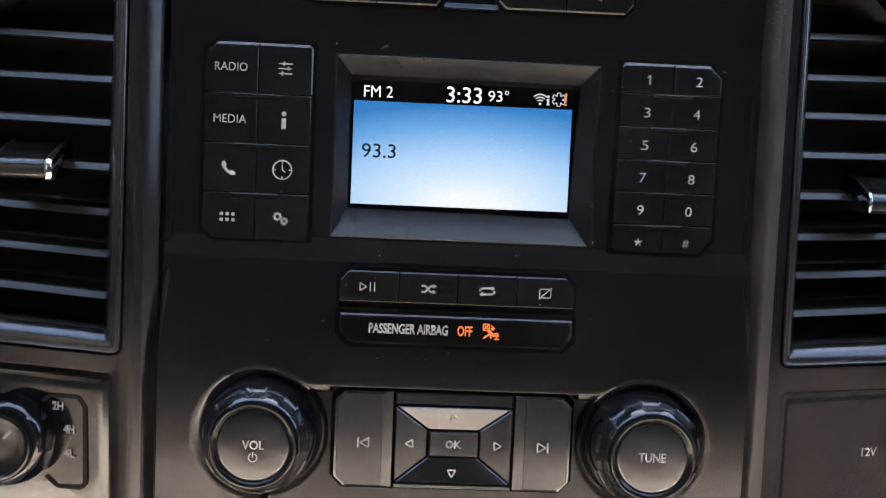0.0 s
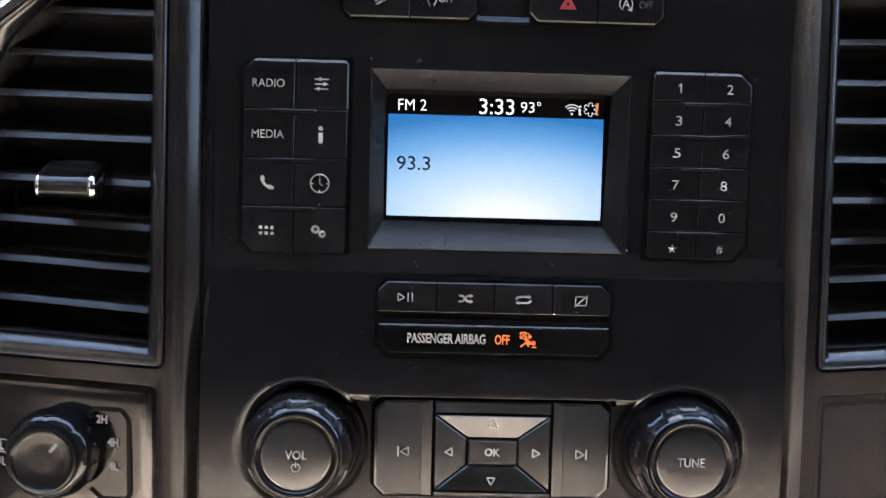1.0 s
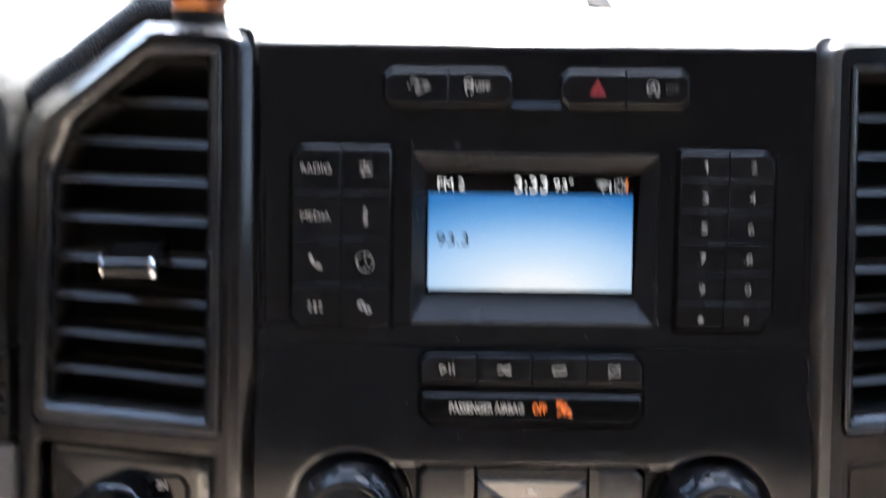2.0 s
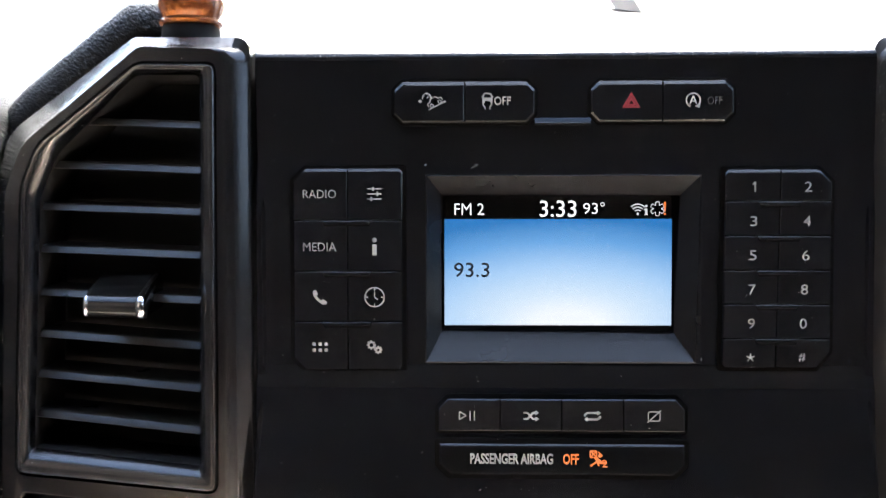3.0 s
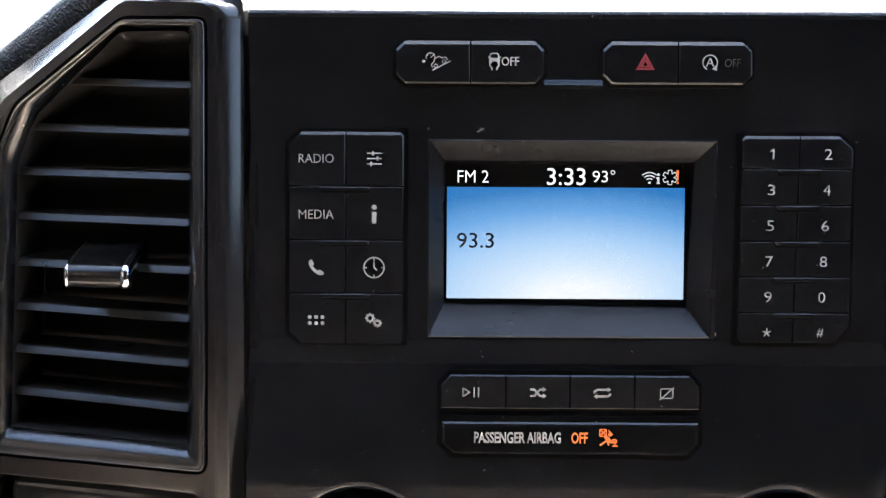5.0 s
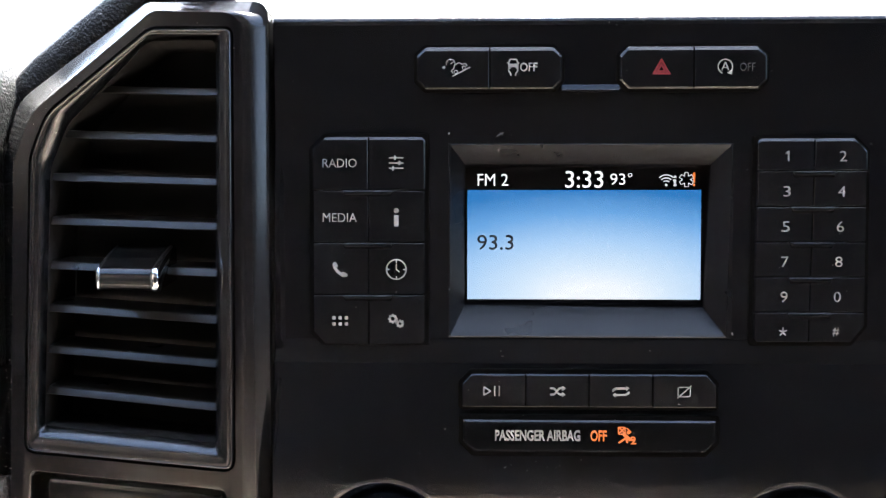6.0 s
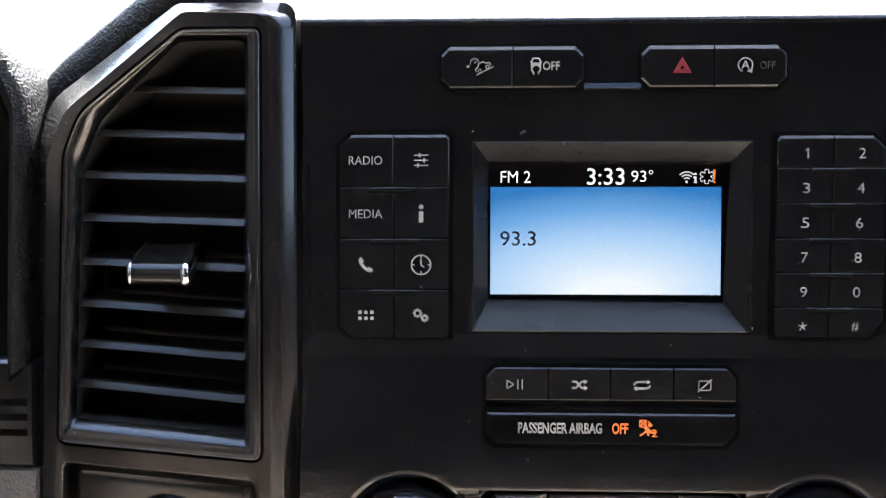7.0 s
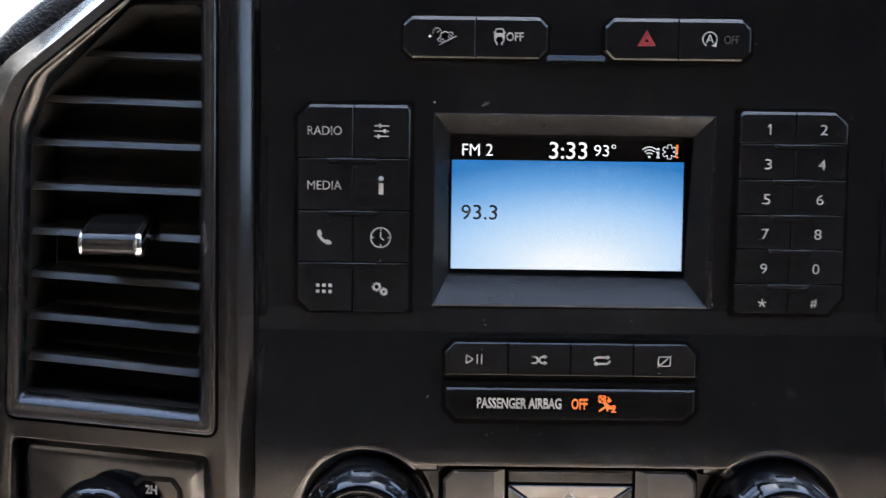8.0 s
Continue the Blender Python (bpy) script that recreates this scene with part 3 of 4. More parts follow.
def number_keypad():
    top = thing("number_keypad", (8.3, 0.3, -4.1), "black twelve-key number keypad with white digits beside the screen", "keypad")
    zs = (3.77, 2.51, 1.15, -0.20, -1.54, -2.89, -4.09)
    lines = [lambda z: 6.26 + 0.013 * z, lambda z: 8.41 + 0.0205 * z, lambda z: 10.49 + 0.001 * z]
    bed([(9.98, 3.77), (6.31, 3.77), (6.21, -4.09), (9.94, -4.09), (10.49, -3.40), (10.49, 3.27)], top, 0.16)
    names = "1234567890*#"
    for r in range(6):
        for c in range(2):
            a, b = lines[c], lines[c + 1]
            cell = [(b(zs[r]), zs[r]), (a(zs[r]), zs[r]), (a(zs[r + 1]), zs[r + 1]), (b(zs[r + 1]), zs[r + 1])]
            edges = {0} if r == 0 else set()
            edges |= {2} if r == 5 else set()
            edges |= {1} if c == 0 else {3}
            if c == 1 and r in (0, 5):
                cell = chamfered(cell, {0: (0.48, 0.5)} if r == 0 else {3: (0.55, 0.65)})
                edges = {0, 1, 4} if r == 0 else {2, 3, 4}
            elif c == 0 and r in (0, 5):
                cell = chamfered(cell, {1: (0.15, 0.15)} if r == 0 else {2: (0.15, 0.15)})
                edges = {0, 1} if r == 0 else {1, 2, 3}
            k = key(cell, top, 0.0, edges)
            z = 3.065 - (3.065 + 3.635) * r / 5
            x = (7.41 + 0.016 * z, 9.455 + 0.028 * z)[c]
            ch = names[2 * r + c]
            w, h = (0.085 if ch == "1" else 0.14), 0.2
            if ch == "1":
                printed("symbol", [rect(-0.01, -0.2, 0.055, 0.2), [(-0.01, 0.2), (-0.1, 0.11), (-0.1, 0.05), (-0.01, 0.12)]], (x, z), -0.006, INK, k)
            elif ch == "*":
                star = [bar(0, 0, 0.17 * math.cos(radians(q)), 0.17 * math.sin(radians(q)), 0.05) for q in (90, 162, 234, 306, 18)]
                printed("symbol", star, (x, z), -0.006, INK, k)
            else:
                if ch == "#":
                    w, h = 0.13, 0.17
                lettering(ch, x - w, z - h, x + w, z + h, -0.006, INK, k)
    for z in zs[1:6]:
        pip(7.53 + 0.02 * z, 9.28 + 0.02 * z, z, 0.0, top)


left_keypad()
number_keypad()


# ---- the row of media keys, and the airbag lamp below it ----
def media_keys():
    top = thing("media_key_row", (0, -0.5, -6.5), "row of four black media keys with white symbols", "keypad")
    xs = (-4.92, -2.49, -0.09, 2.32, 4.72)
    z1, z0, f = -5.19, -6.49, -0.55
    bed([(4.35, z1), (-4.55, z1), (-4.92, z1 - 0.4), (-4.92, z0), (4.72, z0), (4.72, z1 - 0.4)], top, -0.38)
    for i, s in enumerate((sym_play, sym_shuffle, sym_repeat, sym_screen_off)):
        cell = [(xs[i + 1], z1), (xs[i], z1), (xs[i], z0), (xs[i + 1], z0)]
        edges = {0, 2}
        if i == 0:
            cell, edges = chamfered(cell, {1: (0.37, 0.4)}), {0, 1, 2, 3}
        if i == 3:
            cell, edges = chamfered(cell, {0: (0.4, 0.37)}), {0, 1, 3, 4}
        k = key(cell, top, f, edges, wide=0.05, drop=0.05)
        printed("symbol", s(), ((-3.74, -1.28, 1.11, 3.5)[i], -5.87), f - 0.006, INK, k)


def airbag_lamp():
    top = thing("airbag_indicator", (0, -0.5, -8.2), "glossy black passenger airbag indicator with lit orange letters", "indicator")
    z1, z0, f = -6.90, -8.23, -0.70
    poly = [(4.72, z1), (-4.92, z1), (-4.92, z0 + 0.45), (-4.47, z0), (4.27, z0), (4.72, z0 + 0.45)]
    bed(poly, top, -0.58)
    part("rim", key_mesh(inset(poly, 0.05), -0.4, f, 0.06, 0.07), KEY, top, "", 12)
    lens = part("lens", key_mesh(inset(poly, 0.15), -0.6, f - 0.004, 0.01, 0.003), AIRBAGLENS, top, "glossy black lens", 12)
    lettering("PASSENGER AIRBAG", -3.66, -7.74, -0.43, -7.31, f - 0.010, INK, lens, bold=0.034)
    lettering("OFF", -0.05, -7.74, 0.57, -7.31, f - 0.010, LIT_ORANGE, lens, "lit orange letters", bold=0.03)
    printed("airbag_symbol", sym_airbag(), (1.3, -7.51), f - 0.010, LIT_ORANGE, lens, "lit orange airbag symbol", 0.95)
    lettering("2", 1.46, -7.84, 1.68, -7.54, f - 0.016, LIT_ORANGE, lens, "lit orange figure", bold=0.02)


media_keys()
airbag_lamp()


# ---- switches above the screen ----
def switch_bank(x0, xm, x1, label):
    top = thing("switch_bank", ((x0 + x1) / 2, 0, 5.6), label, "switch", "switches above the screen")
    z1, z0, f = 7.25, 5.60, -0.10
    bed([(x1 - 0.35, z1), (x0 + 0.35, z1), (x0, z1 - 0.35), (x0, z0 + 0.35), (x0 + 0.35, z0), (x1 - 0.35, z0), (x1, z0 + 0.35), (x1, z1 - 0.35)], top, 0.03, 0.09)
    a = chamfered([(xm, z1), (x0, z1), (x0, z0), (xm, z0)], {1: (0.35, 0.35), 2: (0.35, 0.35)})
    b = chamfered([(x1, z1), (xm, z1), (xm, z0), (x1, z0)], {0: (0.35, 0.35), 3: (0.35, 0.35)})
    return top, key(a, top, f, {0, 1, 2, 3, 4}, "switch", wide=0.15, drop=0.13), key(b, top, f, {0, 1, 3, 4, 5}, "switch", wide=0.15, drop=0.13), f - 0.006


_, one, two, face = switch_bank(-6.68, -3.87, -1.09, "black pair of switches for hill descent and traction control")
printed("symbol", sym_hill(), (-5.19, 6.46), face, INK, one)
printed("symbol", sym_traction(), (-2.98, 6.46), face, INK, two)
lettering("OFF", -2.72, 6.28, -2.06, 6.62, face, INK, two, bold=0.02)
_, one, two, face = switch_bank(1.04, 3.86, 6.64, "black pair of switches with red hazard triangle and stop-start mark")
printed("hazard_triangle", sym_triangle(0.42, 0.26) + sym_triangle(0.23, 0.10), (2.63, 6.36), face, REDINK, one, "red hazard triangle")
printed("symbol", sym_stop_start(), (5.03, 6.44), face, INK, two)
lettering("OFF", 5.58, 6.27, 6.16, 6.58, face, DIMINK, two, "dim grey letters")


# ---- knobs ----
def scallop(a, r, y):
    flat = min(1.0, max(0.0, (math.cos(9 * (a - math.pi / 2)) + 0.05) / 0.2))
    return r - 0.07 * flat * (1 if 1.86 < r < 2.15 else 0)


def rotary(name, centre, label):
    top = thing(name, (centre[0], -0.3, centre[1]), label, "knob", "knobs under the radio")
    prof = [(1.6, 0.35), (2.32, 0.32), (2.36, 0.1), (2.345, -0.35), (2.32, -0.8), (2.28, -1.15), (2.22, -1.4), (2.155, -1.6), (2.145, -1.63), (2.06, -1.78), (1.97, -1.93), (1.90, -2.04), (1.84, -2.12), (1.80, -2.17)]
    part("skirt", lathe(prof + [(1.76, -2.2), (1.72, -2.1), (1.4, -2.05)], centre, 252, scallop), GLOSS, top, "glossy black scalloped skirt", 40)
    rim = [(1.4, -2.0), (1.71, -2.12), (1.72, -2.38), (1.69, -2.44), (1.64, -2.46), (1.58, -2.445), (1.50, -2.38), (1.45, -2.33), (1.35, -2.28)]
    part("rim", lathe(rim, centre, 72), KEY, top, "glossy black rim", 40)
    part("well", lathe([(1.5, 0.12), (2.48, 0.10), (2.48, 0.05), (1.5, 0.04)], centre, 48), GAP, top, "dark gap round the knob", 40)
    rings = []
    for r, sink in ((2.36, 1.5), (2.37, 0.45), (2.39, 0.24), (2.43, 0.16), (2.50, 0.105), (2.58, 0.055), (2.65, 0.02), (2.71, 0.0), (2.85, 0.0), (2.87, 0.2)):
        ring = []
        for k in range(96):
            a = 2 * math.pi * k / 96
            x, z = centre[0] + r * math.cos(a), centre[1] + r * math.sin(a)
            y = float(panel_face(centre[0] + 2.75 * math.cos(a), centre[1] + 2.75 * math.sin(a)))
            deep = 0.42 + 1.3 * max(0.0, math.cos(a - radians(60)))
            ring.append((x, y - 0.012 + min(sink * deep, 0.65) + 0.25 * float(ease(y, -0.55, -0.2)), z))
        rings.append(ring)
    part("collar", loft(bmesh.new(), rings), SHOULDER, top, "rounded black collar round the hole", 20)
    return top, part("cap", lathe([(1.2, -2.0), (1.43, -2.15), (1.41, -2.34), (1.36, -2.375), (1.30, -2.38), (0.5, -2.38)], centre, 72), CAPMAT, top, "satin dark grey face", 40)


_, cap = rotary("volume_knob", KNOBS[0], "round black volume knob with glossy scalloped skirt")
lettering("VOL", -8.37, -12.24, -7.51, -11.88, -2.392, INK, cap, bold=0.015)
printed("symbol", sym_power(), (-7.94, -12.56), -2.392, INK, cap, size=1.1)
_, cap = rotary("tuning_knob", KNOBS[1], "round black tuning knob with glossy scalloped skirt")
lettering("TUNE", 7.27, -12.25, 8.37, -11.88, -2.392, INK, cap, bold=0.015)


# ---- arrow pad between the knobs ----
def sloped_key(name, poly, depth, parent, mat=CAPMAT):
    p = inset(poly, 0.03)
    q = inset(p, 0.035)
    bm = bmesh.new()
    loft(bm, [at_y(p, 0.3), at_y(p, lambda x, z: depth(x, z) + 0.03), at_y(q, depth)], (True, True))
    return part(name, bm, mat, parent, "", 12)


def arrow_pad():
    top = thing("navigation_pad", (0, -0.3, -14.2), "black arrow pad with OK key and skip keys", "keypad")
    bed([(4.5, -10.14), (-4.55, -10.14), (-4.95, -10.5), (-4.95, -13.8), (-4.55, -14.24), (4.5, -14.24), (4.9, -13.8), (4.9, -10.5)], top, 0.06, 0.16)
    f = -0.48
    prev = chamfered([(-2.5, -10.15), (-4.95, -10.15), (-4.95, -14.23), (-2.5, -14.23)], {1: (0.4, 0.4), 2: (0.45, 0.45)})
    nxt = chamfered([(4.9, -10.15), (2.5, -10.15), (2.5, -14.23), (4.9, -14.23)], {0: (0.4, 0.4), 3: (0.45, 0.45)})
    a = part("skip_key", key_mesh(inset(prev, 0.035), 0.3, f, [0.1, 0.1, 0.1, 0.1, 0.08, 0.42], 0.12), CAPMAT, top, "", 8)
    b = part("skip_key", key_mesh(inset(nxt, 0.035), 0.3, f, [0.1, 0.1, 0.42, 0.08, 0.1, 0.1], 0.12), CAPMAT, top, "", 8)
    tri = [(0.22, -0.2), (0.22, 0.2), (-0.12, 0.0)]
    printed("symbol", outline(tri, 0.055) + [rect(-0.25, -0.22, -0.17, 0.22)], (-3.72, -12.33), f - 0.006, INK, a)
    printed("symbol", outline([(-x, z) for x, z in tri], 0.055) + [rect(0.17, -0.22, 0.25, 0.22)], (3.73, -12.33), f - 0.006, INK, b)
    part("upper_lip", key_mesh(inset(rect(-2.47, -10.74, 2.47, -10.15), 0.03), 0.2, f, 0.06, 0.06), CAPMAT, top, "", 12)
    part("lower_lip", key_mesh(inset(rect(-2.47, -14.23, 2.47, -13.99), 0.02), 0.2, f, 0.03, 0.03), CAPMAT, top, "", 12)
    o, i = [(2.44, -10.75), (-2.44, -10.75), (-2.44, -13.98), (2.44, -13.98)], [(1.06, -11.75), (-1.06, -11.75), (-1.06, -12.88), (1.06, -12.88)]
    dz = lambda x, z: f + 0.10 * min(1.0, (-10.75 - z) / 1.0)
    dn = lambda x, z: f + 0.10 * min(1.0, (z + 13.98) / 1.1)
    dx = lambda x, z: f + 0.10 * min(1.0, (2.44 - abs(x)) / 1.38)
    up = sloped_key("arrow_key", [o[0], o[1], i[1], i[0]], dz, top)
    left = sloped_key("arrow_key", [o[1], o[2], i[2], i[1]], dx, top)
    down = sloped_key("arrow_key", [o[2], o[3], i[3], i[2]], dn, top)
    right = sloped_key("arrow_key", [o[3], o[0], i[0], i[3]], dx, top)
    t = 0.16
    for k, c, y, a0 in ((up, (0.0, -11.15), dz, 90), (down, (-0.02, -13.5), dn, 270), (left, (-1.78, -12.33), dx, 180), (right, (1.8, -12.33), dx, 0)):
        pts = [(t * 1.25 * math.cos(radians(a0 + q)), t * 1.25 * math.sin(radians(a0 + q))) for q in (0, 120, 240)]
        printed("symbol", outline(pts, 0.06), c, lambda x, z, y=y: y(x, z) - 0.008, INK, k)
    ok = part("ok_key", key_mesh(inset(rect(-1.06, -12.88, 1.06, -11.75), 0.04), 0.3, -0.45, 0.06, 0.05), CAPMAT, top, "", 12)
    lettering("OK", -0.32, -12.48, 0.34, -12.14, -0.458, INK, ok, bold=0.035)


arrow_pad()


# ---- vent pods at both sides of the centre panel ----
SLOPE = 0.24
LOWER_HOLE = [(-14.02, -9.85), (-22.76, -9.68), (-23.0, -17.2), (-14.0, -17.2)]


def pod_edge(x, z):
    """How far the pod's outer edge lies behind its face."""
    if abs(x) < 13:
        return 0.62
    return 1.25


def vent_pod(s, y0, shrink):
    """s: -1 for the driver's side, 1 for the other; y0: depth of the face at its inner edge."""
    def face(x, z=0):
        return y0 + SLOPE * (abs(x) - 13)

    def side(poly, grow=1.0):
        """The driver's side's outline, or its mirror image in the same turning sense."""
        pts = [(x, z * grow) for x, z in poly]
        return pts if s < 0 else [(-x, z) for x, z in reversed(pts)]

    def ring(poly, deeper):
        return at_y(poly, lambda x, z: face(x) + deeper)

    soft = [0.7, 0.8, 2.0, 2.0, 0.3, 0.3] if s < 0 else [0.3, 0.3, 2.0, 2.0, 0.8, 0.7]
    outer = rounded(side([(-13.4, 8.50), (-17.02, 8.78), (-22.45, 4.95), (-23.3, 2.9), (-23.85, -17.6), (-13.4, -17.6)]), soft)
    first = [(-13.4, 8.50), (-17.02, 8.78), (-22.45, 4.95), (-23.3, 2.9), (-23.85, -17.6), (-13.4, -17.6)]
    last = [(-12.36, 9.0), (-17.65, 9.42), (-23.7, 5.6), (-24.42, 3.1), (-24.6, -18.2), (-12.36, -18.2)]
    shoulder = [ring(outer, 0)]
    for k, out in enumerate((0.015, 0.03, 0.045, 0.06, 0.075, 0.09, 0.105, 0.12, 0.14, 0.16, 0.18, 0.2, 0.6, 1.0)):
        # towards the center panel the edge is a flat chamfer that widens upwards, softened where it starts
        u = k / 13
        cut = 0.62 * (u - 0.12 * (1 - math.exp(-u / 0.12))) / 0.88
        pts = [(a + (c - a) * out, b + (d - b) * out) for (a, b), (c, d) in zip(first, last)]
        pts[0], pts[5] = (-13.10 + 0.74 * u, pts[0][1]), (-12.86 + 0.50 * u, pts[5][1])
        fall = (out ** 0.8) * pod_edge(18, 0)
        shoulder.append(at_y(rounded(side(pts), soft), lambda x, z, cut=cut, fall=fall: face(x) + cut + (fall - cut) * float(ease(abs(x), 13.0, 14.2))))
    edge = rounded(side(last), soft)
    near = -13.63 if s < 0 else -13.82
    bends = [0.45, 1.0, 2.0, 2.2, 0.55, 0.55] if s < 0 else [0.55, 0.55, 2.2, 2.0, 1.0, 0.45]
    hole = rounded(side([(near, 8.02), (-17.12, 8.20), (-21.78, 4.98), (-22.58, 3.20), (-23.02, -9.0), (near - 0.04, -9.17)], shrink), bends, 6)
    mouth = [rounded(inset(side(LOWER_HOLE), by), 0.35, 5) for by in (0, 0.03, 0.07, 0.11, 0.14)]
    lower = mouth[0]
    where = "on the driver's side" if s < 0 else "on the passenger's side"
    pod = thing("vent_pod", (s * 18, face(18), -17), "satin black plastic pod round the air vent " + where, "dashboard panel", "pods beside the center stack")
    bm = bmesh.new()
    loops = []
    for poly in (outer, hole, lower):
        vs = [bm.verts.new(p) for p in ring(poly, 0)]
        loops += [bm.edges.new((vs[i], vs[(i + 1) % len(vs)])) for i in range(len(vs))]
    bmesh.ops.triangle_fill(bm, use_beauty=True, edges=loops)
    bm_shoulder = bmesh.new()
    loft(bm_shoulder, shoulder + [ring(edge, 8.0)])
    loft(bm, [ring(hole, 0), ring(inset(hole, 0.03), 0.05), ring(inset(hole, 0.03), 0.8)])
    loft(bm, [ring(edge_loop, deep) for edge_loop, deep in zip(mouth, (0, 0.012, 0.05, 0.13, 1.2))])
    bmesh.ops.remove_doubles(bm, verts=bm.verts, dist=0.001)
    part("face_plate", bm, POD, pod, "", 28)
    part("shoulder", bm_shoulder, SHOULDER if s < 0 else DUSTY_SHEEN, pod, "rounded outer shoulder of the pod", 28)

    vent = thing("air_vent", (s * 18, face(18) + 1, -8.5), "slatted black air vent, chrome-edged tab, " + where, "air vent", "vents beside the center stack")
    bm = bmesh.new()
    h0 = inset(hole, 0.085)
    corners = [0.3, 0.8, 1.8, 2.0, 0.12, 0.12] if s < 0 else [0.12, 0.12, 2.0, 1.8, 0.8, 0.3]
    throat = rounded(side([(-14.52, 7.62), (-17.35, 7.72), (-21.0, 4.55), (-21.85, 2.7), (-22.28, -7.92), (-14.66, -8.18)], shrink), corners, 6)
    lip = inset(h0, 0.18)
    roll = []
    for k in range(1, 11):
        a = radians(6.6 * k)
        t = math.sin(a) / math.sin(radians(66))
        roll.append(ring([tuple(Vector(u) * (1 - t) + Vector(v) * t) for u, v in zip(lip, throat)], -0.05 + 1.0 * (1 - math.cos(a))))
    bead = [ring(inset(h0, by), deep) for by, deep in ((0, 0.6), (0, 0.03), (0.02, -0.03), (0.06, -0.075), (0.10, -0.08), (0.14, -0.05), (0.16, -0.045))]
    loft(bm, bead + [ring(lip, -0.05)] + roll)
    part("frame", bm, VENTRIM, vent, "", 35)
    part("throat", loft(bmesh.new(), [ring(throat, 0.545), ring(throat, 3.4)], (False, True)), DUCT, vent, "dark duct behind the slats")
    # slats: their outer ends stand a little higher
    inner = -14.58
    stops = (-19.95, -21.62, -22.1, -22.2, -22.36, -22.4, -22.42, -22.45)
    levels = (5.63, 3.81, 2.12, 0.36, -1.48, -3.35, -5.08, -6.82)
    lifts = (0.058, 0.050, 0.036, 0.030, 0.028, 0.041, 0.040, 0.043)
    section = [(0.0, -0.12), (0.13, 0.12), (0.17, 0.16), (0.5, 0.2), (2.2, 0.3), (2.2, 0.1), (0.5, -0.09), (0.05, -0.155)]
    for n, (z, stop, lift) in enumerate(zip(levels, stops, lifts)):
        bm = bmesh.new()
        rows = []
        for k in range(7):
            x = inner + (stop - inner) * k / 6
            rows.append([(x if s < 0 else -x, face(x) + 0.72 + py, (z + lift * (inner - x)) * shrink + pz) for py, pz in section])
        loft(bm, rows, (True, True))
        slat = part("slat", bm, SLAT, vent, "", 40)
        if n == 4:
            build_tab(slat, s, face, z * shrink - 0.08)
    return pod, vent, face, lambda by: rounded(inset(side(LOWER_HOLE), by), 0.3, 5)


def build_tab(slat, s, face, z):
    """The thumb tab that slides on the middle slat: a dark wedge with chrome ends."""
    x0, x1 = (-19.07, -16.72) if s < 0 else (17.25, 19.6)

    outline_yz = [(0.30, -0.54), (0.12, -0.50), (0.01, -0.40), (-0.05, -0.24), (-0.07, -0.06), (-0.04, 0.1), (0.04, 0.22), (0.18, 0.33), (0.5, 0.50), (1.2, 0.83), (2.1, 1.12), (2.6, 1.15), (3.0, 1.0), (3.0, -0.3), (0.9, -0.52)]

    def row(x, grow):
        y = face(x) - 0.72 - SLOPE * 1.2
        return [(x, y + py + grow * (1 if py > 1.0 else -1), z + pz + grow * (1 if pz > 0.0 else -1)) for py, pz in outline_yz]

    body = loft(bmesh.new(), [row(x0, 0.0), row(x1, 0.0)], (True, True))
    part("tab", body, TABMAT, slat, "black thumb tab", 40)
    for a, b in ((x0 - 0.10, x0 + 0.09), (x1 - 0.15, x1 + 0.22)):
        bm = bmesh.new()
        rings = []
        for k in range(7):
            t = k / 6
            swell = 0.07 * math.sqrt(max(0.0, 1 - (2 * t - 1) ** 2)) - 0.025
            ring = row(a + (b - a) * t, swell)[:11]
            mid = (a + b) / 2
            rings.append([(mid + (x - mid) * (1.0 if i < 7 else 1.0 - 0.1 * (i - 6)), y, zz) for i, (x, y, zz) in enumerate(ring)])
        loft(bm, rings, (True, True))
        part("chrome_end", bm, CHROME, slat, "bright chrome end of the tab", 50)


pod_l, vent_l, face_l, lower_l = vent_pod(-1, -0.45, 1.0)
pod_r, vent_r, face_r, lower_r = vent_pod(1, 0.35, 0.965)


